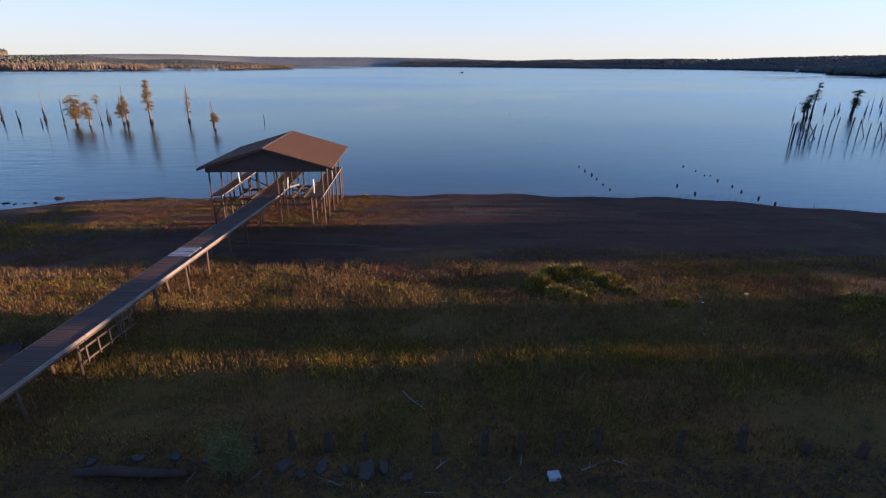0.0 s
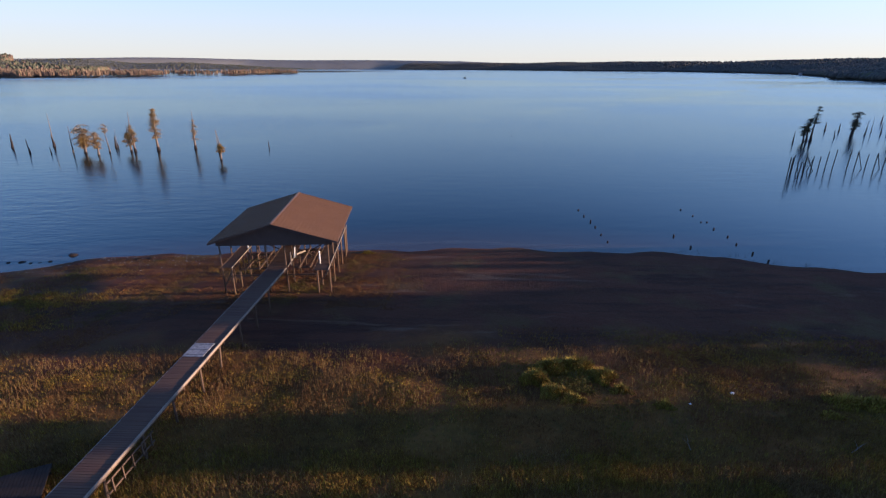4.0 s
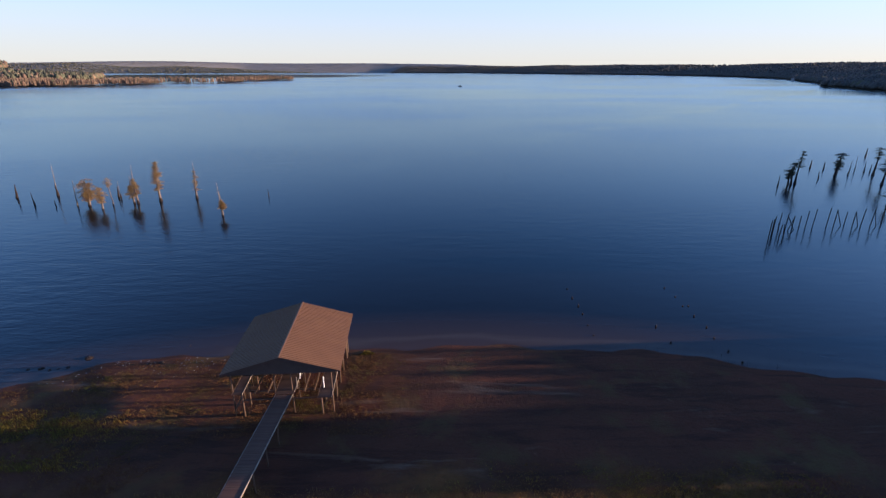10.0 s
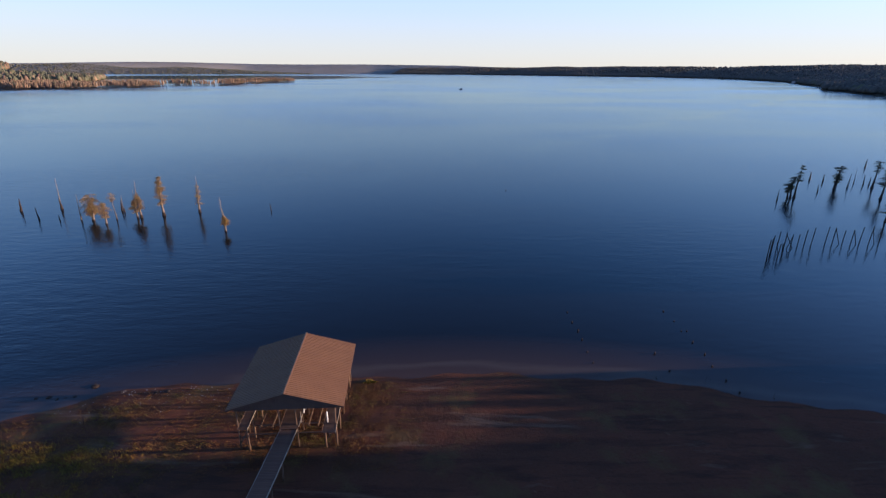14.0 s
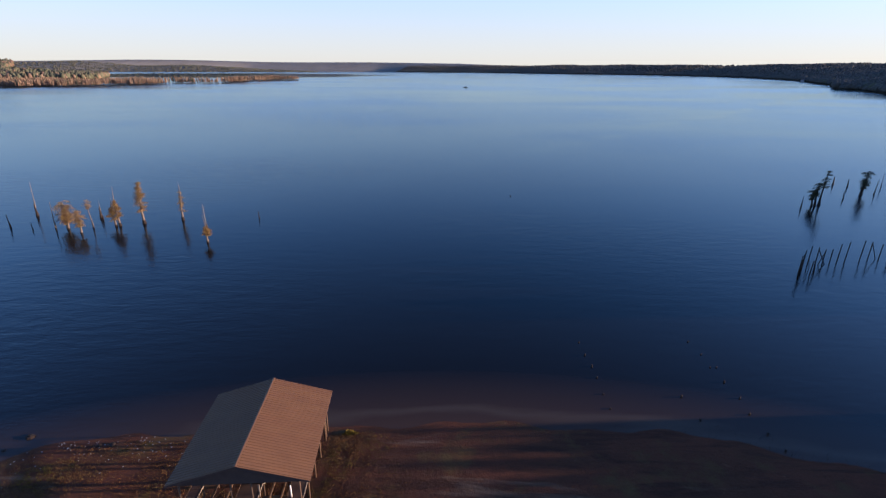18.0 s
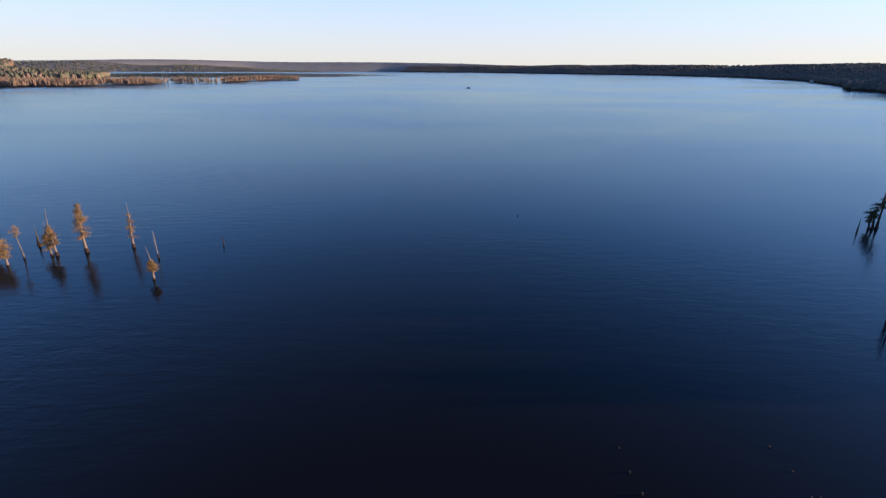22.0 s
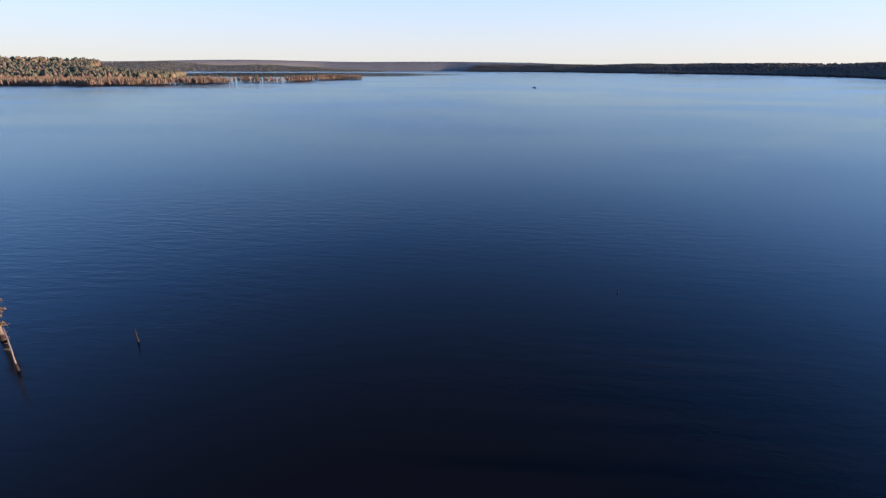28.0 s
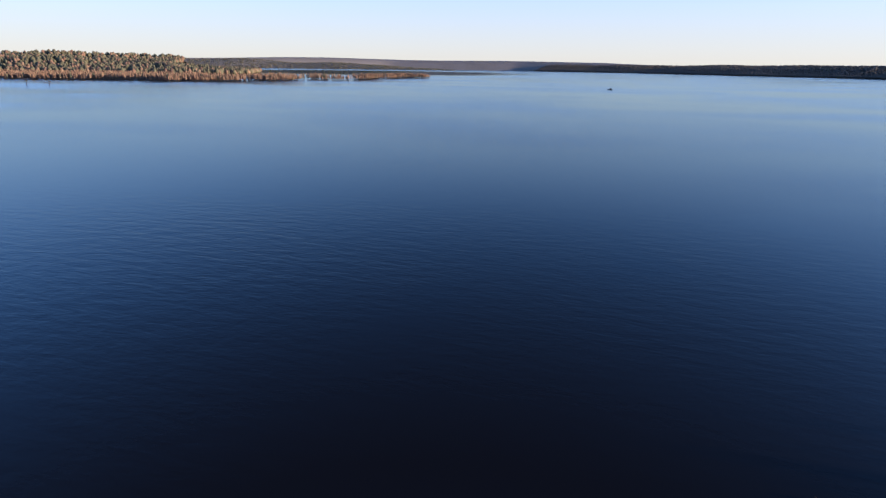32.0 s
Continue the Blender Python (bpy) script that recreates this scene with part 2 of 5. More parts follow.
def water_material():
    """Dark lake water with wind ripples, calm slicks and muddy shallows along the bank."""
    m = bpy.data.materials.new("lake_water")
    m.use_nodes = True
    n, l = m.node_tree.nodes, m.node_tree.links
    n.remove(n["Principled BSDF"])
    body_sh, gloss = n.new("ShaderNodeBsdfDiffuse"), n.new("ShaderNodeBsdfGlossy")
    gloss.inputs["Color"].default_value = (0.505, 0.60, 0.64, 1)
    fres = n.new("ShaderNodeFresnel")
    fres.inputs["IOR"].default_value = 1.333
    lift = n.new("ShaderNodeMapRange")
    lift.inputs[1].default_value, lift.inputs[2].default_value = 0.03, 0.84
    lift.inputs[3].default_value, lift.inputs[4].default_value = 0.009, 1.0
    l.new(fres.outputs[0], lift.inputs[0])
    both = n.new("ShaderNodeMixShader")
    l.new(lift.outputs[0], both.inputs[0])
    l.new(body_sh.outputs[0], both.inputs[1])
    l.new(gloss.outputs[0], both.inputs[2])
    l.new(both.outputs[0], n["Material Output"].inputs["Surface"])
    co = n.new("ShaderNodeTexCoord")
    sep = n.new("ShaderNodeSeparateXYZ")
    l.new(co.outputs["Object"], sep.inputs[0])

    def math_(op, a, c=None, d=None):
        x = n.new("ShaderNodeMath")
        x.operation = op
        for k, v in enumerate((a, c, d)):
            if v is None:
                continue
            if isinstance(v, (int, float)):
                x.inputs[k].default_value = v
            else:
                l.new(v, x.inputs[k])
        return x.outputs[0]

    off = math_("ADD", sep.outputs[0], -3)
    bank = math_("MULTIPLY_ADD", math_("MULTIPLY", off, off), -0.0042, 54.0)
    out = math_("SUBTRACT", sep.outputs[1], bank)
    rr = n.new("ShaderNodeMapRange")
    rr.inputs[1].default_value, rr.inputs[2].default_value = -2.0, 10.0
    l.new(out, rr.inputs[0])
    mix = n.new("ShaderNodeMix")
    mix.data_type = "RGBA"
    mix.inputs[6].default_value, mix.inputs[7].default_value = (0.048, 0.029, 0.020, 1), (0.0050, 0.0049, 0.0056, 1)
    l.new(rr.outputs[0], mix.inputs[0])
    body = mix.outputs[2]

    def waves(scale, stretch, turn, detail=3):
        mp = n.new("ShaderNodeMapping")
        mp.inputs["Scale"].default_value = stretch
        mp.inputs["Rotation"].default_value = (0, 0, radians(turn))
        l.new(co.outputs["Object"], mp.inputs[0])
        t = n.new("ShaderNodeTexNoise")
        t.inputs["Scale"].default_value, t.inputs["Detail"].default_value, t.inputs["Distortion"].default_value = scale, detail, 0.3
        l.new(mp.outputs[0], t.inputs[0])
        return t.outputs[0]

    # pale silt bar just under the surface along the bank
    near = math_("ADD", out, math_("MULTIPLY", math_("ADD", waves(0.16, (0.25, 1, 1), 3, 6), -0.5), 9.0))
    bar = math_("MAXIMUM", math_("SUBTRACT", 1.0, math_("DIVIDE", math_("ABSOLUTE", math_("ADD", near, -1.6)), 1.5)), 0.0)
    silt = n.new("ShaderNodeMix")
    silt.data_type = "RGBA"
    silt.inputs[7].default_value = (0.062, 0.048, 0.034, 1)
    l.new(math_("MULTIPLY", bar, 0.5), silt.inputs[0])
    l.new(body, silt.inputs[6])
    l.new(silt.outputs[2], body_sh.inputs["Color"])
    h = math_("ADD", waves(0.55, (0.35, 1, 1), 14, 3), math_("MULTIPLY", waves(1.7, (0.45, 1, 1), -8, 2), 0.35))
    slick = waves(0.007, (0.5, 1, 1), 20, 4)
    sr = n.new("ShaderNodeMapRange")
    sr.inputs[1].default_value, sr.inputs[2].default_value = 0.42, 0.62
    l.new(slick, sr.inputs[0])
    st = n.new("ShaderNodeMapRange")
    st.inputs[3].default_value, st.inputs[4].default_value = 0.12, 0.6
    l.new(sr.outputs[0], st.inputs[0])
    ro = n.new("ShaderNodeMapRange")
    ro.inputs[3].default_value, ro.inputs[4].default_value = 0.13, 0.22
    l.new(sr.outputs[0], ro.inputs[0])
    # one long broken slick drifting across the lake
    across = math_("ADD", math_("MULTIPLY", math_("ADD", sep.outputs[0], 8), 0.738), math_("MULTIPLY", math_("ADD", sep.outputs[1], -175), -0.675))
    across = math_("ADD", math_("ADD", across, 8), math_("MULTIPLY", math_("ADD", waves(0.02, (1, 1, 1), 0, 2), -0.5), 40))
    band = math_("SUBTRACT", 1.0, math_("DIVIDE", math_("ABSOLUTE", across), 11.0))
    broken = math_("MULTIPLY", math_("MAXIMUM", band, 0.0), math_("MULTIPLY", math_("MAXIMUM", math_("ADD", waves(0.03, (1, 1, 1), 40, 5), -0.44), 0.0), 6.0))
    keep = math_("SUBTRACT", 1.0, math_("MULTIPLY", math_("MINIMUM", broken, 1.0), 0.7))
    # sheltered water behind the swamp lies still
    dx, dy = math_("ADD", sep.outputs[0], 1050), math_("ADD", sep.outputs[1], -2450)
    far = math_("SQRT", math_("ADD", math_("MULTIPLY", dx, dx), math_("MULTIPLY", dy, dy)))
    still = n.new("ShaderNodeMapRange")
    still.inputs[1].default_value, still.inputs[2].default_value = 560, 860
    still.inputs[3].default_value, still.inputs[4].default_value = 0.12, 1.0
    l.new(far, still.inputs[0])
    keep = math_("MULTIPLY", keep, still.outputs[0])
    l.new(math_("MULTIPLY", ro.outputs[0], keep), gloss.inputs["Roughness"])
    bp = n.new("ShaderNodeBump")
    bp.inputs["Distance"].default_value = 0.16
    breeze = n.new("ShaderNodeMapRange")      # the wind ruffles the open side of the bay more
    breeze.inputs[1].default_value, breeze.inputs[2].default_value = -60, 50
    breeze.inputs[3].default_value, breeze.inputs[4].default_value = 1.7, 0.7
    l.new(sep.outputs[0], breeze.inputs[0])
    l.new(math_("MULTIPLY", math_("MULTIPLY", st.outputs[0], breeze.outputs[0]), keep), bp.inputs["Strength"])
    l.new(h, bp.inputs["Height"])
    for sh in (gloss, fres):
        l.new(bp.outputs[0], sh.inputs["Normal"])
    return m


GROUND, WATER = ground_material(), water_material()


# ---------------------------------------------------------------- mesh helpers
class Shape:
    """Collects vertices and faces, then becomes one mesh."""

    def __init__(self):
        self.v, self.f = [], []

    def add(self, verts, faces):
        k = len(self.v)
        self.v += [tuple(p) for p in verts]
        self.f += [tuple(i + k for i in f) for f in faces]
        return self

    def box(self, lo, hi, m=None, bevel=0.0):
        x0, y0, z0 = lo
        x1, y1, z1 = hi
        if bevel:
            c = bevel
            vs = []
            for z, i in ((z0, c), (z0 + c, 0), (z1 - c, 0), (z1, c)):
                vs += [(x0 + i, y0 + i, z), (x1 - i, y0 + i, z), (x1 - i, y1 - i, z), (x0 + i, y1 - i, z)]
            fs = [(3, 2, 1, 0), (12, 13, 14, 15)]
            for r in range(3):
                for k in range(4):
                    fs.append((4 * r + k, 4 * r + (k + 1) % 4, 4 * r + 4 + (k + 1) % 4, 4 * r + 4 + k))
        else:
            vs = [(x0, y0, z0), (x1, y0, z0), (x1, y1, z0), (x0, y1, z0), (x0, y0, z1), (x1, y0, z1), (x1, y1, z1), (x0, y1, z1)]
            fs = [(3, 2, 1, 0), (4, 5, 6, 7), (0, 1, 5, 4), (1, 2, 6, 5), (2, 3, 7, 6), (3, 0, 4, 7)]
        if m is not None:
            vs = [m @ Vector(p) for p in vs]
        return self.add(vs, fs)

    def beam(self, a, b, w, h, bevel=0.01):
        """A straight bar of width w and height h from a to b."""
        a, b = Vector(a), Vector(b)
        d = (b - a)
        q = d.to_track_quat("Y", "Z").to_matrix().to_4x4()
        return self.box((-w / 2, 0, -h / 2), (w / 2, d.length, h / 2), Matrix.Translation(a) @ q, bevel)

    def tube(self, pts, radii, sides=8, cap=True):
        """A round limb through pts."""
        pts = [Vector(p) for p in pts]
        vs, fs = [], []
        for i, p in enumerate(pts):
            d = (pts[min(i + 1, len(pts) - 1)] - pts[max(i - 1, 0)]).normalized()
            s = d.orthogonal().normalized()
            u = d.cross(s)
            for k in range(sides):
                a = 2 * math.pi * k / sides
                vs.append(p + (s * math.cos(a) + u * math.sin(a)) * radii[i])
        for i in range(len(pts) - 1):
            for k in range(sides):
                fs.append((i * sides + k, i * sides + (k + 1) % sides, (i + 1) * sides + (k + 1) % sides, (i + 1) * sides + k))
        if cap:
            fs.append(tuple(range(sides - 1, -1, -1)))
            fs.append(tuple(range((len(pts) - 1) * sides, len(pts) * sides)))
        return self.add(vs, fs)

    def leaf(self, p, size, rnd, n=1):
        """Small folded leaf sprays round p."""
        for _ in range(n):
            a, e = rnd.uniform(0, 6.283), rnd.uniform(-0.9, 0.9)
            d = Vector((math.cos(a) * math.cos(e), math.sin(a) * math.cos(e), math.sin(e)))
            s = d.orthogonal().normalized()
            s.rotate(Matrix.Rotation(rnd.uniform(0, 6.283), 3, d))
            L, w = size * rnd.uniform(0.7, 1.3), size * rnd.uniform(0.25, 0.5)
            p = Vector(p)
            self.add((p, p + d * L * 0.5 + s * w, p + d * L, p + d * L * 0.5 - s * w), ((0, 1, 2), (0, 2, 3)))
        return self

    def mesh(self, name, mat, smooth=False):
        me = bpy.data.meshes.new(name)
        me.from_pydata(self.v, [], self.f)
        me.materials.append(mat)
        if smooth:
            me.polygons.foreach_set("use_smooth", [True] * len(me.polygons))
        me.update()
        return me


def part(name, shape, mat, parent, label="", smooth=False):
    ob = new(name, shape.mesh(name, mat, smooth) if isinstance(shape, Shape) else shape)
    ob.parent = parent
    return tagged(ob, label) if label else ob


def thing(name, m, label, category, group="", kind=""):
    ob = new(name)
    ob.matrix_world = m
    return tagged(ob, label, category, group, kind)


def single(name, shape, mat, m, label, category, group="", kind="", smooth=False):
    ob = new(name, shape.mesh(name, mat, smooth))
    ob.matrix_world = m
    return tagged(ob, label, category, group, kind)


def stuff(name, verts, faces, mats, label, category, index=None, smooth=False, kind="stuff"):
    """One big mesh from arrays."""
    me = bpy.data.meshes.new(name)
    verts, faces = np.asarray(verts, dtype=np.float32), np.asarray(faces, dtype=np.int32)
    nf, k = faces.shape
    me.vertices.add(len(verts))
    me.vertices.foreach_set("co", verts.ravel())
    me.loops.add(nf * k)
    me.loops.foreach_set("vertex_index", faces.ravel())
    me.polygons.add(nf)
    me.polygons.foreach_set("loop_start", np.arange(0, nf * k, k, dtype=np.int32))
    for mm in mats:
        me.materials.append(mm)
    if index is not None:
        me.polygons.foreach_set("material_index", np.asarray(index, dtype=np.int32))
    me.polygons.foreach_set("use_smooth", np.full(nf, smooth))
    me.update(calc_edges=True)
    me.validate()
    return tagged(new(name, me), label, category, kind=kind)


# ---------------------------------------------------------------- lie of the land
# past x 60 the bank is unseen, drawn out to carry the shadow trees
BANK_X = np.array([-400, -120, -60, -46, -38, -30, -8, 8, 22, 31, 39, 46, 56, 66, 76, 90, 138, 152, 210, 400])
BANK_Y = np.array([-40, 10, 38.5, 45.2, 49.6, 52.0, 53.6, 53.8, 53.0, 51.2, 48.6, 46.0, 45.0, 50, 58, 62, 56, 150, 185, 60])


def soft_noise(x, y, scale, seed=0):
    """Cheap smooth noise from crossed sines, about -1 to 1."""
    r = np.random.RandomState(seed)
    out = np.zeros_like(x, dtype=float)
    for k in range(6):
        a, p = r.uniform(0, 2 * np.pi), r.uniform(0, 6.28)
        s = scale * r.uniform(0.6, 1.8)
        out += np.sin((x * np.cos(a) + y * np.sin(a)) / s * 2 * np.pi + p)
    return out / 3.2


def bank_y(x, y=0.0):
    x = np.asarray(x, dtype=float)
    return (np.interp(x - 4, BANK_X, BANK_Y) + np.interp(x, BANK_X, BANK_Y) + np.interp(x + 4, BANK_X, BANK_Y)) / 3 + 0.5 * np.sin(x * 0.31) + 0.3 * np.sin(x * 0.83 + 1)


def ground_z(x, y):
    x, y = np.asarray(x, dtype=float), np.asarray(y, dtype=float)
    s = bank_y(x) - y
    z = np.interp(s, [-4000, -60, -20, -6, 0, 8, 20, 30, 38, 42, 60, 120, 4000], [-3.2, -3.0, -1.2, -0.28, 0, 0.42, 1.05, 1.45, 1.62, 1.8, 2.1, 3.5, 6])
    near = np.clip(1 - np.hypot(x, y - 20) / 160, 0, 1)
    land = np.clip((s + 1) / 6, 0, 1)
    z = z + near * land * ((0.025 + 0.055 * np.clip((s - 18) / 8, 0, 1)) * soft_noise(x, y, 7, 1) + 0.03 * soft_noise(x, y, 2.2, 2) + 0.02 * soft_noise(x, y, 1.0, 3))
    return z


def rings(lo, fine_lo, fine_hi, hi, step, grow=1.35):
    mid = list(np.arange(fine_lo, fine_hi + 1e-6, step))
    up, d = [], step
    while mid[-1] + sum(up[-1:]) * 0 < 1e9:
        d *= grow
        nxt = (up[-1] if up else mid[-1]) + d
        if nxt > hi:
            up.append(hi)
            break
        up.append(nxt)
    down, d = [], step
    while True:
        d *= grow
        nxt = (down[-1] if down else mid[0]) - d
        if nxt < lo:
            down.append(lo)
            break
        down.append(nxt)
    return np.array(down[::-1] + mid + up)


gx, gy = rings(-4800, -70, 70, 4800, 0.5), rings(-4800, -4, 64, 4800, 0.5)
GX, GY = np.meshgrid(gx, gy)
gv = np.stack([GX, GY, ground_z(GX, GY)], -1).reshape(-1, 3)
idx = np.arange(len(gx) * len(gy)).reshape(len(gy), len(gx))
gf = np.stack([idx[:-1, :-1], idx[:-1, 1:], idx[1:, 1:], idx[1:, :-1]], -1).reshape(-1, 4)
stuff("ground", gv, gf, [GROUND], "dark reddish mud bank rising into dry grassy lakeshore", "ground", smooth=True, kind="structure")
wr = 4850.0
stuff("lake_water", [(-wr, -200, 0), (wr, -200, 0), (wr, wr, 0), (-wr, wr, 0)], [(0, 1, 2, 3)], [WATER],
      "calm dark blue lake water with light wind ripples", "water", kind="structure")


# ---------------------------------------------------------------- dock
def at(x, y):
    return float(ground_z(x, y))


def build_dock():
    a, b = Vector((-14.95, 9.0, 0)), Vector((-14.03, 40.0, 0))     # middle line
    d = (b - a).normalized()
    L, half, top = (b - a).length, 0.74, 3.22
    base = thing("dock", Matrix.Translation(a) @ pose(0, 0, 0, 0, 0, math.degrees(math.atan2(-d.x, d.y))),
                 "long weathered brown wooden walkway on posts over the bank", "dock")
    inv = base.matrix_world.inverted()
    r = random.Random(3)
    boards = []
    for k in range(4):
        boards.append(Shape().box((-half + r.uniform(-0.02, 0.02), 0, -0.04), (half + r.uniform(-0.02, 0.02), 0.138, 0), bevel=0.006).mesh("deck_board", PLANK))
    for k in range(int(L / 0.146)):
        ob = part("deck_board", boards[r.randrange(4)], PLANK, base)
        ob.location = (r.uniform(-0.012, 0.012), k * 0.146, top + r.uniform(-0.006, 0.006))
        ob.rotation_euler = (0, 0, r.uniform(-0.004, 0.004))
    for side in (-1, 1):
        y, k = 0.0, 0
        while y < L - 0.1:
            n = min(4.2, L - y)
            s = Shape().box((side * (half + 0.045) - 0.03, y + 0.01, top - 0.09), (side * (half + 0.045) + 0.03, y + n - 0.01, top + (0.05 if side > 0 else -0.02)), bevel=0.008)
            part("edge_board", s, FASCIA, base, "edge board coloured pale as if sunlit")
            part("stringer", Shape().box((side * (half - 0.02) - 0.025, y + 0.01, top - 0.23), (side * (half - 0.02) + 0.025, y + n - 0.01, top - 0.045), bevel=0.006), WOOD, base)
            y += 4.2
    for i, yy in enumerate([2.2, 5.2, 8.1, 10.8, 13.4, 16.3, 18.8, 21.7, 24.5, 27.2]):
        for side in (-1, 1):
            p = base.matrix_world @ Vector((side * (half - 0.1), yy, 0))
            g = at(p.x, p.y) - 0.25
            lean = r.uniform(-0.1, 0.1)
            s = Shape().tube([(side * (half - 0.1) + lean, yy + r.uniform(-0.1, 0.1), g), (side * (half - 0.1), yy, top - 0.05)], [0.07, 0.06], 8)
            part("post", s, WOOD, base, smooth=True)
        part("cross_beam", Shape().box((-half + 0.05, yy - 0.12, top - 0.25), (half - 0.05, yy - 0.07, top - 0.05), bevel=0.006), WOOD, base)
    return base


build_dock()

# low side platform standing against the walkway
plat = thing("side_platform", pose(-17.9, 19.0, 0, 0, 0, 26), "low dark timber platform on short posts beside the dock", "platform")
rp = random.Random(17)
for k in range(24):
    part("deck_board", Shape().box((-3.4 + k * 0.142, -2.3 + rp.uniform(-.02, .02), 1.93), (-3.4 + k * 0.142 + 0.134, rp.uniform(-.02, .02), 1.97), bevel=0.006), PILE, plat)
for y0 in (-2.2, -0.12):
    part("joist", Shape().box((-3.35, y0, 1.78), (-0.02, y0 + 0.06, 1.928), bevel=0.006), PILE, plat)
for px_ in (-3.2, -1.7, -0.15):
    for py_ in (-2.1, -0.18):
        part("post", Shape().tube([(px_, py_, 1.15), (px_, py_, 1.93)], [0.08, 0.075], 8), PILE, plat, smooth=True)

# grey panel lying on the walkway
mat_ob = thing("panel", pose(-14.42, 26.85, 3.232, 0, 0, -1.7), "worn pale grey panel lying on the dock boards", "panel")
s = Shape().box((-0.72, -0.8, 0), (0.50, 0.72, 0.025), bevel=0.006)
part("sheet", s, GREYBOARD, mat_ob)
for yy in (-0.62, -0.04, 0.56):
    part("batten", Shape().box((-0.7, yy, 0.026), (0.48, yy + 0.07, 0.05), bevel=0.005), GREYBOARD, mat_ob)

# ladder hung sideways below the walkway
lad = thing("ladder", pose(-13.92, 16.9, 0, 0, 0, -2.4), "grey wooden ladder hung sideways under the dock edge", "ladder")
for z in (2.82, 2.28):
    part("rail", Shape().box((0.0, 0, z - 0.04), (0.05, 3.3, z + 0.04), bevel=0.008), WOOD, lad)
for k in range(5):
    part("rung", Shape().box((0.052, 0.25 + k * 0.68, 2.2), (0.10, 0.32 + k * 0.68, 2.9), bevel=0.006), WOOD, lad)


# ---------------------------------------------------------------- boathouse
def build_boathouse():
    M = pose(-14.55, 45.75, 0, 0, 0, 3.66)
    h = thing("boathouse", M, "open-sided boathouse on wooden posts with a brown ribbed metal gable roof", "boathouse")
    ex, ey, ez, rz = 5.33, 5.63, 5.42, 7.0
    r = random.Random(5)
    ang = math.atan2(rz - ez, ex)
    ridge = Shape()
    for side in (-1, 1):
        ridge.add([(0, -ey - 0.02, rz + 0.058), (0, ey + 0.02, rz + 0.058), (side * 0.14, ey + 0.02, rz + 0.016), (side * 0.14, -ey - 0.02, rz + 0.016)], [(0, 1, 2, 3)])
    roof = part("roof", ridge, ROOF, h, "ridge capping of the ribbed metal roof")
    # roof sheets with raised ribs, running from ridge to eave
    for side in (-1, 1):
        k, w = 0, 2 * ey / 13
        for k in range(13):
            y0 = -ey + k * w
            s = Shape()
            prof = []
            for j in range(3):
                yb = y0 + j * w / 3
                prof += [(yb, 0.0), (yb + 0.10, 0.0), (yb + 0.13, 0.045), (yb + 0.165, 0.045), (yb + 0.195, 0.0)]
            prof.append((y0 + w - 0.002, 0.0))
            vs, n = [], len(prof)
            for t, dz in ((0.0, 0), (1.0, 0)):
                for (yy, hh) in prof:
                    vs.append((side * ex * t, yy, rz + (ez - rz) * t + hh))
            fs = [(i, i + 1, n + i + 1, n + i) for i in range(n - 1)]
            under = [(x, yy, z - 0.03) for x, yy, z in ((0, y0, rz), (0, y0 + w - 0.002, rz), (side * ex, y0 + w - 0.002, ez), (side * ex, y0, ez))]
            s.add(vs, fs if side > 0 else [f[::-1] for f in fs])
            s.add(under, [(0, 1, 2, 3)])
            part("roof_sheet", s, ROOF, roof, "brown ribbed metal roof sheet" if k == 0 else "")
    for yy in (-ey + 0.03, ey - 0.03):
        for side in (-1, 1):
            part("barge_board", Shape().beam((0, yy, rz - 0.11), (side * ex, yy, ez - 0.11), 0.05, 0.15), SIDING, roof)
    for side in (-1, 1):
        part("eave_board", Shape().box((side * (ex - 0.05) - 0.025, -ey + 0.06, ez - 0.17), (side * (ex - 0.05) + 0.025, ey - 0.06, ez - 0.02), bevel=0.006), SIDING, roof)
    # gable walls of vertical boards
    for yy in (-5.25, 5.2):
        gable = part("gable", Shape().box((-4.75, yy + 0.032, 5.06), (4.75, yy + 0.08, 5.16), bevel=0.006), SIDING, h, "dark board-clad gable end")
        x = -4.8
        while x < 4.79:
            x1 = min(x + 0.3, 4.8)
            t0, t1 = rz - abs(x) / ex * (rz - ez) - 0.06, rz - abs(x1) / ex * (rz - ez) - 0.06
            lo = 5.05
            s = Shape().add([(x, yy, lo), (x1 - 0.003, yy, lo), (x1 - 0.003, yy, t1), (x, yy, t0), (x, yy + 0.03, lo), (x1 - 0.003, yy + 0.03, lo), (x1 - 0.003, yy + 0.03, t1), (x, yy + 0.03, t0)],
                            [(0, 1, 2, 3), (7, 6, 5, 4), (0, 4, 5, 1), (1, 5, 6, 2), (2, 6, 7, 3), (3, 7, 4, 0)])
            part("gable_board", s, SIDING, gable)
            x += 0.3
    # posts and beams
    rows = (-4.6, -0.8, 0.75, 4.38)
    for x in rows:
        for yy in (-5.1, -2.55, 0.0, 2.55, 5.05):
            p = M @ Vector((x, yy, 0))
            g = at(p.x, p.y) - 0.4
            lean = r.uniform(-0.05, 0.05)
            part("post", Shape().tube([(x + lean, yy, g), (x, yy, 5.05)], [0.08, 0.068], 8), WOOD, h, smooth=True)
        part("roof_beam", Shape().box((x - 0.05, -5.2, 4.98), (x + 0.05, 5.18, 5.2), bevel=0.01), WOOD, h)
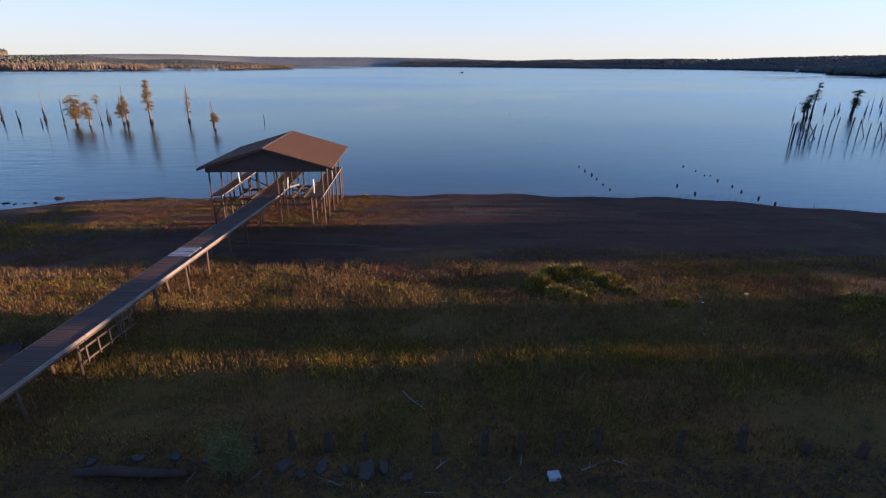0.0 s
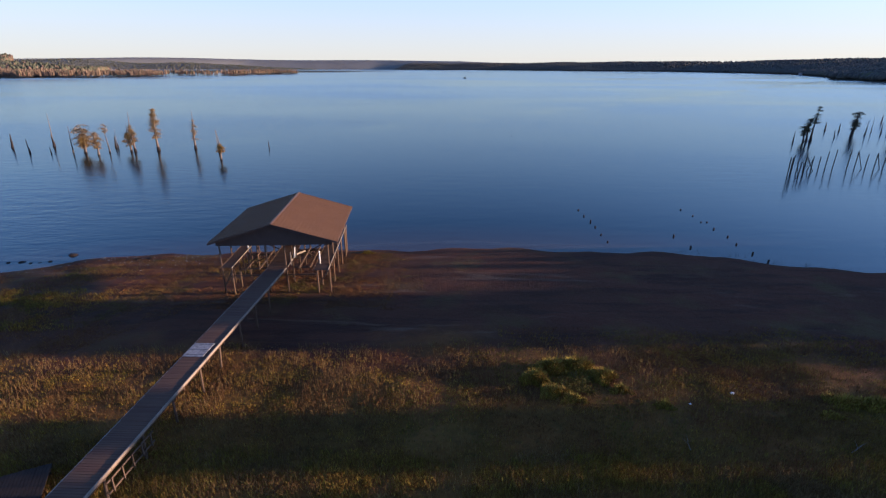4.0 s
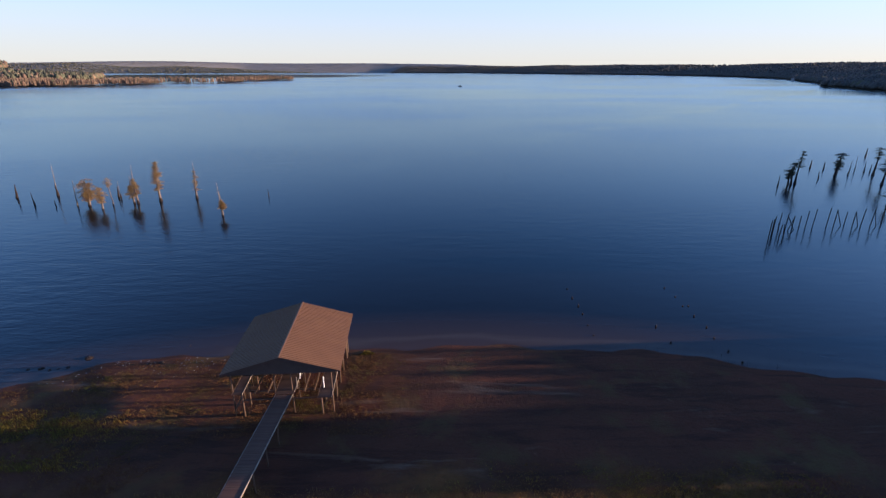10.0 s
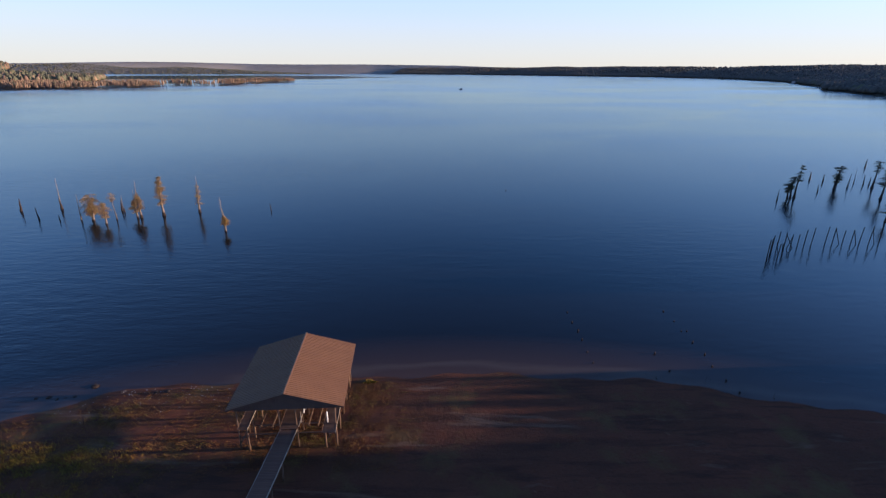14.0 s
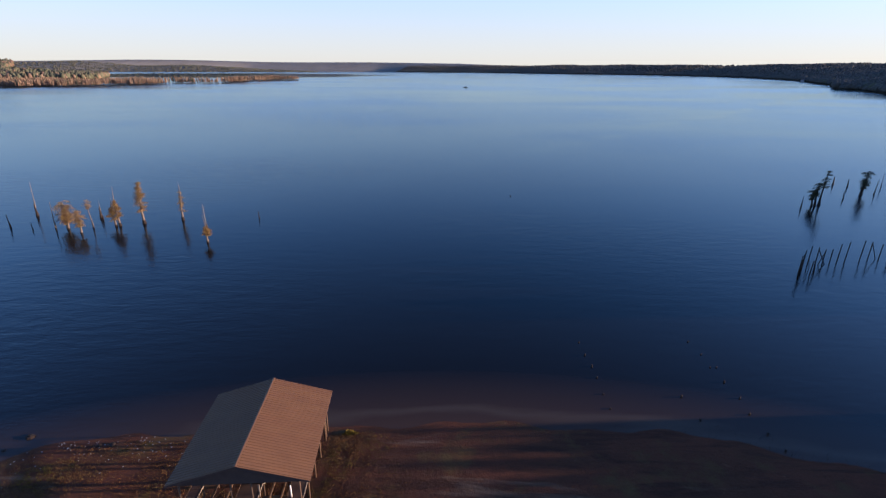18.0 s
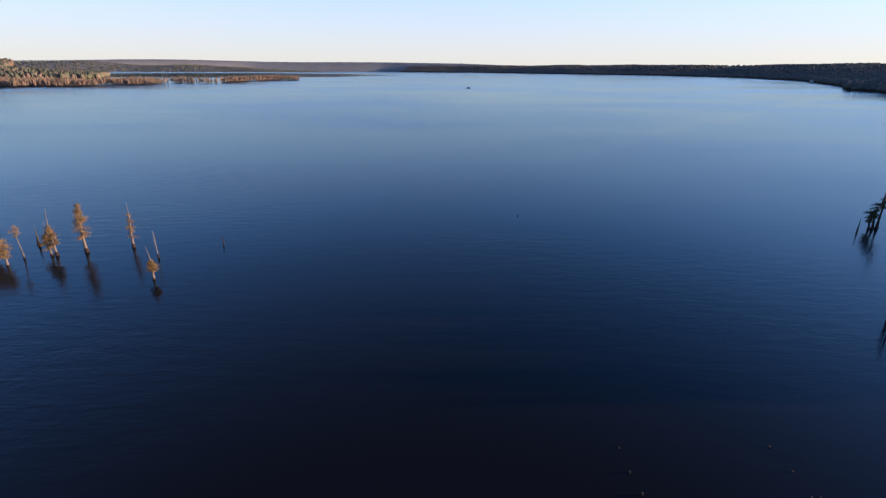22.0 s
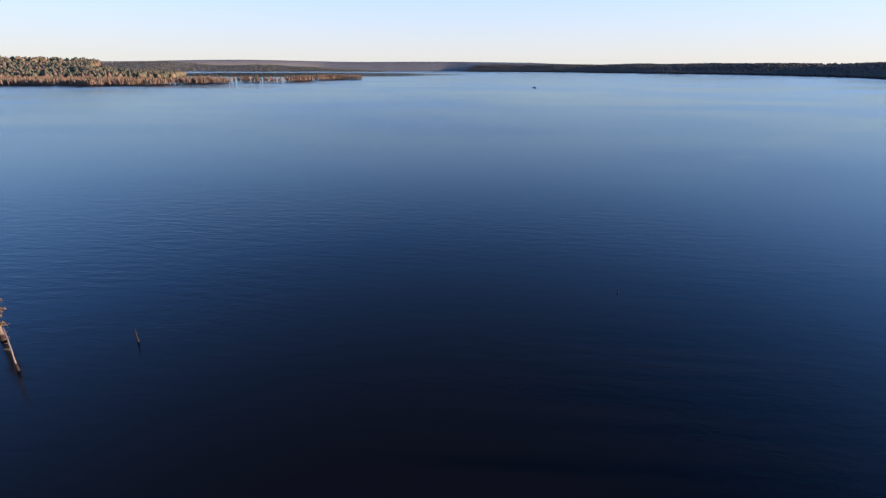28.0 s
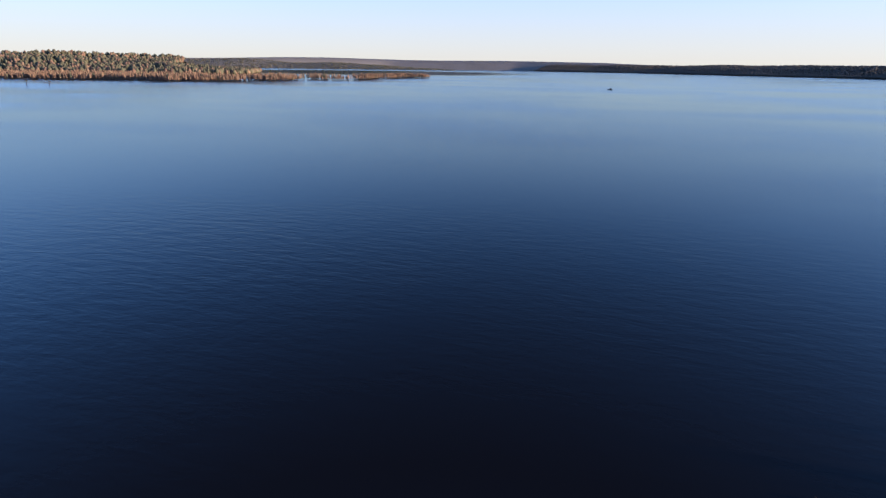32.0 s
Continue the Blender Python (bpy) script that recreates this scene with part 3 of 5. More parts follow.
    for yy in (-2.55, 0.0, 2.55):
        part("tie_beam", Shape().box((-4.75, yy - 0.04, 5.21), (4.55, yy + 0.04, 5.38), bevel=0.01), WOOD, h)
        for side in (-1, 1):
            part("rafter", Shape().beam((0, yy, rz - 0.14), (side * (ex - 0.1), yy, ez - 0.11), 0.05, 0.14), WOOD, h)
    # walkways: middle, two sides, back
    def walkway(x0, x1, y0, y1, along):
        s = Shape()
        if along:
            y = y0
            while y < y1 - 0.05:
                s.box((x0, y, 3.16), (x1, min(y + 0.138, y1), 3.2 + r.uniform(-0.005, 0.005)))
                y += 0.146
        else:
            x = x0
            while x < x1 - 0.05:
                s.box((x, y0, 3.16), (min(x + 0.138, x1), y1, 3.2 + r.uniform(-0.005, 0.005)))
                x += 0.146
        part("decking", s, DECK, h)
    walkway(-0.68, 0.93, -5.7, 4.2, True)
    walkway(-4.55, -3.7, -5.5, 4.2, True)
    walkway(3.3, 4.44, -6.4, 6.5, True)
    walkway(-4.55, 3.29, 4.25, 5.3, False)
    for x0, y0, y1 in ((-3.67, -5.5, 4.2), (-4.61, -5.5, 4.2), (4.5, -6.4, 6.5), (3.24, -6.4, 4.2), (-0.74, -5.4, 4.2), (0.99, -5.4, -2.4)):
        # edges facing the sun get the sunlit tone, the rest plain wood
        pale = x0 in (-3.67, 4.5, 0.99)
        part("edge_board", Shape().box((x0 - 0.025, y0, 3.13), (x0 + 0.025, y1, 3.22), bevel=0.008), FASCIA if pale else WOOD, h, "edge board coloured pale as if sunlit" if pale else "")
    for yy in (-4.9, -2.4, 0.1, 2.6):
        for x0, x1 in ((-4.55, -3.7), (-0.68, 0.93), (3.3, 4.44)):
            part("joist", Shape().box((x0 + 0.04, yy, 3.05), (x1 - 0.04, yy + 0.06, 3.155), bevel=0.006), WOOD, h)
    # lower posts of the side walkways, with braces
    for x in (-3.75, 3.38):
        for yy in (-5.3, -3.4, -0.8, 1.9, 4.4):
            p = M @ Vector((x, yy, 0))
            part("post", Shape().tube([(x, yy, at(p.x, p.y) - 0.4), (x, yy, 3.15)], [0.085, 0.075], 8), WOOD, h, smooth=True)
    for x, x2 in ((-4.6, -3.75), (3.38, 4.38)):
        part("brace", Shape().beam((x, -5.1, 1.3), (x2, -5.1, 2.8), 0.04, 0.12), WOOD, h)
    # girts and crossed braces between the posts of the slips
    for yy in (-5.1, -0.02):
        for x, x2 in ((-3.75, -0.8), (0.75, 3.38)):
            part("girt", Shape().beam((x, yy - 0.09, 2.35), (x2, yy - 0.09, 2.35), 0.05, 0.13), WOOD, h)
    for x, x2, z1, z2 in ((-3.75, -0.8, 1.4, 2.9), (0.75, 3.38, 2.9, 1.4)):
        part("brace", Shape().beam((x, -0.16, z1), (x2, -0.16, z2), 0.04, 0.11), WOOD, h)
        part("brace", Shape().beam((x, 2.64, z2), (x2, 2.64, z1), 0.04, 0.11), WOOD, h)
    for yy in (5.6, 6.5):
        p = M @ Vector((4.38, yy, 0))
        part("post", Shape().tube([(4.38, yy, at(p.x, p.y) - 0.4), (4.38, yy, 3.15)], [0.085, 0.075], 8), WOOD, h, smooth=True)
    part("edge_board", Shape().beam((1.0, -2.4, 3.145), (1.66, -1.4, 3.145), 0.06, 0.17), FASCIA, h)
    for x, yy, z in ((1.06, -4.5, 4.15), (1.06, -2.5, 4.1)):
        part("rail_post", Shape().box((x - 0.045, yy - 0.045, 2.9), (x + 0.045, yy + 0.045, z), bevel=0.01), FASCIA, h, "pale upright rail post")
    return h


HOUSE = build_boathouse()
HM = HOUSE.matrix_world

# boat lift cradles in the two slips
def build_lift(x0, x1, y0, y1, z):
    l = thing("boat_lift", HM.copy(), "dark timber boat lift cradle hung in the slip", "boat lift", "boat lifts")
    for yy in (y0, y1):
        part("cross_beam", Shape().box((x0, yy - 0.06, z), (x1, yy + 0.06, z + 0.14), bevel=0.012), WOOD, l)
    for t in (0.28, 0.72):
        x = x0 + (x1 - x0) * t
        part("bunk", Shape().box((x - 0.07, y0 - 0.5, z + 0.141), (x + 0.07, y1 + 0.5, z + 0.25), bevel=0.015), WOOD, l)
    for xx in (x0 + 0.05, x1 - 0.05):
        for yy in (y0, y1):
            part("cable", Shape().tube([(xx, yy, z + 0.14), (xx, yy, 4.98)], [0.012, 0.012], 5), PILE, l)
    return l


build_lift(1.15, 3.2, -4.2, 0.2, 2.55)
build_lift(-3.55, -0.9, -4.2, -0.6, 2.5)
for (x, y, z0, x1, y1, z1, nm, lab) in ((3.6, -4.9, 3.2, 3.6, -4.9, 4.35, "guide_post", "white plastic guide post standing on a slip edge"),
                                      (1.1, -3.4, 3.24, 1.2, -3.4, 4.2, "guide_post", "white plastic guide post standing on a slip edge"),
                                      (4.3, 0.6, 3.21, 4.3, 0.6, 4.6, "guide_post", "white plastic guide post standing on a walkway"),
                                      (-3.75, -0.6, 3.2, -4.15, 0.3, 4.7, "pole", "pale pole leaning against a boathouse post")):
    single(nm, Shape().tube([(x, y, z0), (x1, y1, z1)], [0.06, 0.055], 10), WHITE, HM, lab, "post", smooth=True)


# ---------------------------------------------------------------- trees in the water
def limb(shape, start, direction, length, r0, rnd, droop=0.0, steps=4):
    pts, radii, p, d = [Vector(start)], [r0], Vector(start), Vector(direction).normalized()
    for i in range(steps):
        d = (d + Vector((rnd.uniform(-0.18, 0.18), rnd.uniform(-0.18, 0.18), rnd.uniform(-0.1, 0.1) - droop))).normalized()
        p = p + d * (length / steps)
        pts.append(p.copy())
        radii.append(r0 * (1 - 0.85 * (i + 1) / steps))
    shape.tube(pts, radii, 5, cap=False)
    return pts


def cypress(x, y, height, crown, seed, leaves, lean=(0, 0), low=0.35, density=1.0, trunk_r=0.32, trunks=1, label="", shape="column", high=1.0, bark=None):
    """A bald cypress with a flared foot, a tapering stem, short limbs and sprays of needles."""
    rnd, bark = random.Random(seed), bark or BARK
    t = thing("cypress_tree", pose(x, y, 0), label or "bald cypress with rusty needles standing in the lake", "tree", "cypress trees in the lake")
    sprays = Shape()
    for k in range(trunks):
        hh = height * (1 if k == 0 else rnd.uniform(0.55, 0.75))
        ox, oy = (0, 0) if k == 0 else (rnd.uniform(-0.9, 0.9) or 0.5, rnd.uniform(-0.6, 0.6))
        stem = Shape()
        n, pts, radii = 9, [], []
        for i in range(n + 1):
            f = i / n
            pts.append((ox + lean[0] * f + 0.12 * math.sin(f * 5 + seed), oy + lean[1] * f + 0.12 * math.cos(f * 4 + seed), -0.6 + (hh + 0.6) * f))
            radii.append(trunk_r * ((1 - f) * 0.75 + 0.06) * (1 + 0.9 * math.exp(-f * 16)))
        stem.tube(pts, radii, 9)
        part("trunk", stem, bark, t, smooth=True)
        foot = [(Vector(pts[0]).lerp(Vector(pts[1]), q)) for q in (0.0, 0.5, 1.0)] + [Vector(pts[1]).lerp(Vector(pts[2]), 0.25)]
        part("wet_foot", Shape().tube(foot, [radii[0] * 1.04, (radii[0] + radii[1]) * 0.53, radii[1] * 1.06, radii[1] * 0.97], 9), PILE, t, "dark wet swollen foot", smooth=True)
        limbs, tiers = int(34 * density), max(3, round((high - low) * hh / 0.85))
        flat = bark is PILE
        for j in range(limbs):
            f = low + (high - low) * min(0.999, ((j * tiers) // limbs + rnd.gauss(0.5, 0.32 if flat else 0.5)) / tiers)   # limbs stand in loose tiers
            f = max(low, f)
            i = min(int(f * n), n - 1)
            c = Vector(pts[i]).lerp(Vector(pts[i + 1]), f * n - i)
            g = (f - low) / (high - low)
            if shape == "column":
                reach = crown * (0.55 + 0.45 * math.sin(min(1, g * 1.25 + 0.1) * math.pi)) * (1 - 0.55 * g)
            elif shape == "umbrella":
                reach = crown * (0.35 + 0.75 * g) if g < 0.9 else crown * 0.8
            else:
                reach = crown * (1 - 0.75 * g)
            reach *= rnd.uniform(0.3, 1.3)
            a = rnd.uniform(0, 6.283)
            wood = Shape()
            pl = limb(wood, c, (math.cos(a), math.sin(a), rnd.uniform(0.0, 0.45)), reach, 0.05 * trunk_r / 0.32, rnd, droop=0.12 if shape != "umbrella" else 0.2)
            part("limb", wood, bark, t)
            for q in range(1, len(pl)):
                for _ in range(int((6 + 7 * q) * density)):
                    o = Vector((rnd.gauss(0, 0.2), rnd.gauss(0, 0.2), rnd.gauss(-0.03, 0.07 if flat else 0.10))) * (0.45 + crown * 0.4)
                    sprays.leaf(pl[q].lerp(pl[q - 1], rnd.random()) + o, rnd.uniform(0.07, 0.18), rnd)
    part("crown", sprays, leaves, t)
    return t


LT = "bald cypress with rusty autumn needles standing in the lake"
cypress(-83.8, 119.0, 6.4, 2.4, 11, RUST, low=0.4, density=1.3, trunks=2, shape="umbrella", label="broad bald cypress with drooping rusty crown in the lake")
cypress(-79.2, 116.3, 5.0, 1.9, 12, RUST, low=0.42, density=1.2, shape="umbrella", label=LT)
cypress(-78.9, 119.8, 6.6, 1.3, 13, RUST, low=0.75, density=0.5, trunk_r=0.2, shape="umbrella", label="thin flat-topped cypress with sparse rusty needles in the lake")
cypress(-74.0, 121.8, 9.4, 1.45, 14, RUST, low=0.3, high=0.66, density=1.1, trunks=2, shape="column", label=LT)
cypress(-69.5, 124.0, 9.7, 1.8, 15, RUST, low=0.36, density=1.5, trunk_r=0.4, label="tall columnar bald cypress with rusty needles in the lake")
cypress(-61.8, 127.0, 9.3, 1.35, 16, RUST, low=0.28, high=0.75, density=0.75, trunk_r=0.34, shape="cone", label="slender cypress with thin rusty crown in the lake")
cypress(-48.4, 110.4, 6.1, 1.2, 17, RUST, lean=(-0.5, 0), low=0.36, high=0.6, density=1.1, trunk_r=0.27, shape="column", label="short bald cypress with a round rusty crown in the lake")
# these trees have their shaded side put into needle and bark colour
DK = "bald cypress in shade-dark tones with flat layered branches standing in the lake"
cypress(100.6, 144.1, 6.2, 1.5, 21, SHADED_OLIVE, low=0.5, density=1.1, trunk_r=0.4, trunks=2, shape="umbrella", label=DK, bark=PILE)
cypress(102.3, 144.9, 9.4, 1.6, 22, SHADED_OLIVE, lean=(0.6, 0), low=0.5, density=0.9, trunk_r=0.38, shape="cone", label=DK, bark=PILE)
cypress(122.5, 156.5, 7.2, 1.8, 23, SHADED_OLIVE, lean=(0.5, 0), low=0.5, density=1.1, trunks=2, trunk_r=0.4, shape="umbrella", label=DK, bark=PILE)
cypress(135.4, 157.6, 8.6, 1.7, 24, SHADED_OLIVE, low=0.6, density=0.9, trunk_r=0.4, shape="umbrella", label=DK, bark=PILE)
cypress(126.5, 143.5, 8.5, 2.0, 25, SHADED_OLIVE, low=0.45, density=1.1, trunk_r=0.4, label=DK, bark=PILE)
cypress(108.2, 120.0, 5.0, 1.6, 26, SHADED_OLIVE, low=0.5, density=0.8, trunk_r=0.3, label=DK, bark=PILE)


def snag(x, y, height, seed, r=0.14, lean=(0, 0), twigs=5, label="", foot=0.8):
    """A dead trunk in the water with a few broken twigs."""
    rnd = random.Random(seed)
    t = thing("dead_trunk", pose(x, y, 0), label or "bare grey dead trunk standing in the lake", "dead tree", "dead trunks in the lake")
    pts, radii = [], []
    for i in range(6):
        f = i / 5
        pts.append((lean[0] * f + rnd.uniform(-0.04, 0.04), lean[1] * f + rnd.uniform(-0.04, 0.04), -0.6 + (height + 0.6) * f))
        radii.append(r * (1 - 0.8 * f) * (1 + foot * math.exp(-f * 9)) + 0.012)
    part("trunk", Shape().tube(pts, radii, 8), SNAG if label.startswith("bleached") else (SNAG if height > 4 else PILE), t, smooth=True)
    if height > 2.9 and r < 0.25:
        q = rnd.uniform(0.13, 0.20)
        foot_h = rnd.uniform(0.9, 1.5)
        part("rotten_foot", Shape().tube([(0.05, 0, -0.6), (0.03, 0.02, 0.1), (lean[0] * foot_h / height + 0.06, 0, foot_h * 0.7), (lean[0] * foot_h / height + 0.1, 0, foot_h)], [q * 1.25, q, q * 0.8, q * 0.35], 9), PILE, t, "thick dark rotten foot", smooth=True)
    for k in range(twigs):
        f = rnd.uniform(0.35, 0.95)
        i = min(int(f * 5), 4)
        c = Vector(pts[i]).lerp(Vector(pts[i + 1]), f * 5 - i)
        a = rnd.uniform(0, 6.283)
        s = Shape()
        limb(s, c, (math.cos(a), math.sin(a), rnd.uniform(0.1, 0.7)), rnd.uniform(0.3, 1.0) * (1 - 0.4 * f), 0.03, rnd, steps=3)
        part("twig", s, SNAG if label.startswith("bleached") else BARK, t)
    return t


for i, (x, y, h, r, tw) in enumerate([(-105.9, 125.0, 3.4, 0.3, 1), (-95.8, 117.5, 3.2, 0.16, 4), (-98.1, 128.2, 8.1, 0.10, 4), (-97.0, 127.0, 3.0, 0.35, 0), (-89.9, 116.4, 1.5, 0.16, 0),
                                      (-85.7, 117.5, 6.1, 0.13, 3), (-81.0, 125.8, 2.8, 0.3, 0), (-79.4, 124.2, 4.6, 0.07, 1), (-44.2, 128.8, 1.9, 0.14, 0), (-112.0, 120.0, 2.6, 0.2, 1), (-118.0, 131.0, 3.0, 0.2, 1),
                                      (95.4, 141.6, 3.2, 0.17, 0), (124.7, 170.8, 2.6, 0.3, 0), (126.9, 167.5, 2.6, 0.25, 0), (114.1, 151.8, 2.3, 0.2, 0), (128.0, 158.4, 4.4, 0.15, 1), (135.6, 165.5, 4.9, 0.1, 1),
                                      (161.5, 193.6, 3.2, 0.3, 0), (136.3, 162.4, 3.3, 0.2, 0), (138.4, 162.8, 2.6, 0.2, 0), (125.3, 159.4, 5.6, 0.1, 2), (19.8, 152.9, 0.4, 0.2, 0), (130.5, 161.3, 2.2, 0.14, 0), (147.0, 171.0, 3.0, 0.2, 1)]):
    grow = 1.02 if x < -78 else 1.0
    snag(x * grow, y * grow, h, 40 + i, r, (random.Random(i).uniform(-0.35, 0.35), 0), tw)
snag(-53.5, 120.9, 5.5, 90, 0.10, (-0.3, 0.2), 16, "bleached slender dead cypress trunk with twigs in the lake")

# ---------------------------------------------------------------- old pilings
def piling(x, y, h, lean=(0, 0), r=0.095, tilt_seed=0):
    s = Shape().tube([(0, 0, -0.6), (lean[0] * 0.5, lean[1] * 0.5, h * 0.5), (lean[0], lean[1], h)], [r, r * 0.95, r * 0.85], 8)
    return single("piling", s, PILE, pose(x, y, 0), "dark weathered piling of a ruined pier in the lake", "piling", "pilings of the ruined pier", smooth=True)


for x, y, h, lx in [(63.1, 93.2, 3.5, 0), (64.3, 95.0, 3.6, 0.1), (65.6, 96.3, 3.4, 0.05), (66.8, 97.8, 3.6, 0.1), (69.0, 99.6, 3.8, 0.15), (70.5, 99.7, 3.6, 0.1), (72.2, 100.2, 3.0, 0.1), (74.1, 100.9, 2.8, 0.05),
                    (75.5, 101.0, 3.8, 0.15), (77.2, 101.3, 4.1, 0.2), (81.0, 102.5, 4.0, 0.2), (82.6, 102.6, 3.7, 0.1), (85.5, 103.5, 2.9, 0.1), (86.8, 102.9, 3.2, 0.1), (88.3, 102.6, 3.9, 0.25),
                    (90.3, 102.6, 4.1, 0.3), (93.0, 103.2, 3.4, 0.1), (96.0, 103.8, 3.6, 0.2), (99.0, 104.4, 3.2, 0.1), (67.6, 95.6, 2.6, -0.3), (65.9, 94.4, 2.9, 0.2)]:
    piling(x, y, h, (lx, 0))
for x, y, z0, x1, y1, z1 in [(70.6, 99.8, 3.2, 72.9, 100.3, 0.2), (72.3, 100.2, 2.6, 71.2, 100.0, 0.1), (82.7, 102.6, 3.5, 84.6, 103.1, 0.3), (86.9, 102.9, 3.1, 87.9, 102.7, 0.2), (90.5, 102.6, 3.6, 92.0, 103.0, 0.2), (66.0, 95.5, 2.8, 68.5, 98.2, 0.2)]:
    single("brace", Shape().beam((x, y, z0), (x1, y1, z1 - 0.5), 0.07, 0.16), PILE, pose(0, 0, 0), "fallen cross brace leaning on old pilings", "brace", "braces of the ruined pier")

rs = random.Random(8)
for line, ys in ((19.25, (70.5, 67.3, 64.7, 62.3, 59.1, 56.5)), (33.9, (70.9, 67.7, 64.7, 61.6, 58.5, 55.7, 52.6, 50.2)), (27.8, (58.7, 54.6)), (34.5, (64.7,))):
    for y in ys:
        h = rs.uniform(0.08, 0.26)
        single("stump", Shape().tube([(0, 0, -0.8), (rs.uniform(-0.05, 0.05), 0, h)], [0.12, 0.10], 9), PILE, pose(line + rs.uniform(-0.25, 0.25), y, 0),
               "short dark piling stump rising from shallow water", "stump", "stumps of an old pier", smooth=True)

# boat far out on the lake
boat = thing("boat", pose(35.6, 1002, 0, 0, 0, 80) @ Matrix.Scale(0.85, 4), "small dark boat far out on the lake", "boat")
hull = Shape()
sec = [(-5.0, 1.1, 0.9), (-2.5, 1.45, 0.95), (1.5, 1.4, 1.0), (4.0, 0.9, 1.2), (5.4, 0.05, 1.4)]
hv = []
for yy, w, z in sec:
    hv += [(-w, yy, z), (-w * 0.7, yy, -0.2), (w * 0.7, yy, -0.2), (w, yy, z)]
hull.add(hv, [(4 * i + a, 4 * i + a + 1, 4 * i + a + 5, 4 * i + a + 4) for i in range(4) for a in range(3)] + [(0, 1, 2, 3)] + [(4 * i, 4 * i + 3, 4 * i + 7, 4 * i + 4) for i in range(4)])
part("hull", hull, BOATHULL, boat)
part("cabin", Shape().box((-0.9, -2.2, 1.0), (0.9, 1.2, 2.6), bevel=0.15), BOATHULL, boat)
part("roof", Shape().box((-1.2, -3.0, 2.62), (1.2, 1.6, 2.75), bevel=0.04), BOATHULL, boat)


# ---------------------------------------------------------------- far shores
def forest(name, px, py, pz, heights, radii, mats, index, label, category, seed, slim=False, smooth=False):
    """Many small trees in one mesh: a ragged crown on a stem each."""
    r = np.random.RandomState(seed)
    n, S = len(px), 5
    lev = np.array([0.18, 0.42, 0.68, 0.88]) if not slim else np.array([0.28, 0.48, 0.70, 0.90])
    rad = np.array([0.75, 1.0, 0.78, 0.4])
    ang = np.arange(S) / S * 2 * np.pi
    jit = r.uniform(0.6, 1.35, (n, 4, S))
    turn = r.uniform(0, 6.28, (n, 1, 1))
    R = radii[:, None, None] * rad[None, :, None] * jit
    X = px[:, None, None] + R * np.cos(ang + turn)
    Y = py[:, None, None] + R * np.sin(ang + turn)
    Z = pz[:, None, None] + heights[:, None, None] * (lev[None, :, None] + r.uniform(-0.07, 0.07, (n, 4, S)))
    crown = np.stack([X, Y, Z], -1).reshape(n, 4 * S, 3)
    tip = np.stack([px + r.uniform(-.3, .3, n) * radii, py, pz + heights], -1)[:, None]
    w = radii * 0.12 + (0.12 if not slim else 0.2)
    stem = np.stack([np.stack([px - w, py, pz - 1], -1), np.stack([px + w, py, pz - 1], -1), np.stack([px, py + w, pz - 1], -1), np.stack([px, py, pz + heights * 0.6], -1)], 1)
    V = np.concatenate([crown, tip, stem], 1)
    k = 4 * S + 5
    F = []
    for a in range(3):
        for b in range(S):
            i, j = a * S + b, a * S + (b + 1) % S
            F += [(i, j, j + S), (i, j + S, i + S)]
    for b in range(S):
        F.append((3 * S + b, 3 * S + (b + 1) % S, 4 * S))
        if b < S - 2:
            F.append((0, b + 2, b + 1))
    o = 4 * S + 1
    F += [(o, o + 1, o + 3), (o + 1, o + 2, o + 3), (o + 2, o, o + 3)]
    F = np.array(F)
    faces = (F[None] + (np.arange(n) * k)[:, None, None]).reshape(-1, 3)
    idx = np.repeat(index, len(F)) if index is not None else None
    if slim:                               # pale bare trunks under the crowns
        idx = idx.reshape(n, len(F))
        idx[:, -3:] = len(mats) - 1
        idx = idx.ravel()
    return stuff(name, V.reshape(-1, 3), faces, mats, label, category, idx, smooth)


def along(line, n, r):
    """n random places along a shore line: point, inland normal (to the left of its run)."""
    P = np.array(line, dtype=float)
    seg = np.linalg.norm(np.diff(P, axis=0), axis=1)
    c = np.r_[0, np.cumsum(seg)]
    t = r.uniform(0, c[-1], n) if np.isscalar(n) else n * c[-1]
    x, y = np.interp(t, c, P[:, 0]), np.interp(t, c, P[:, 1])
    e = 40.0
    dx = np.interp(t + e, c, P[:, 0]) - np.interp(t - e, c, P[:, 0])
    dy = np.interp(t + e, c, P[:, 1]) - np.interp(t - e, c, P[:, 1])
    m = np.hypot(dx, dy) + 1e-9
    return x, y, -dy / m, dx / m, t


def fall(f, fade, taper):
    """Share of the full rise at f along a shore: a slow fade past the first third, a taper at the end."""
    return (1 - fade * np.clip((f - 0.35) / 0.5, 0, 1)) * (np.clip((1.0 - f) / taper, 0, 1) ** 0.7 if taper else 1.0)


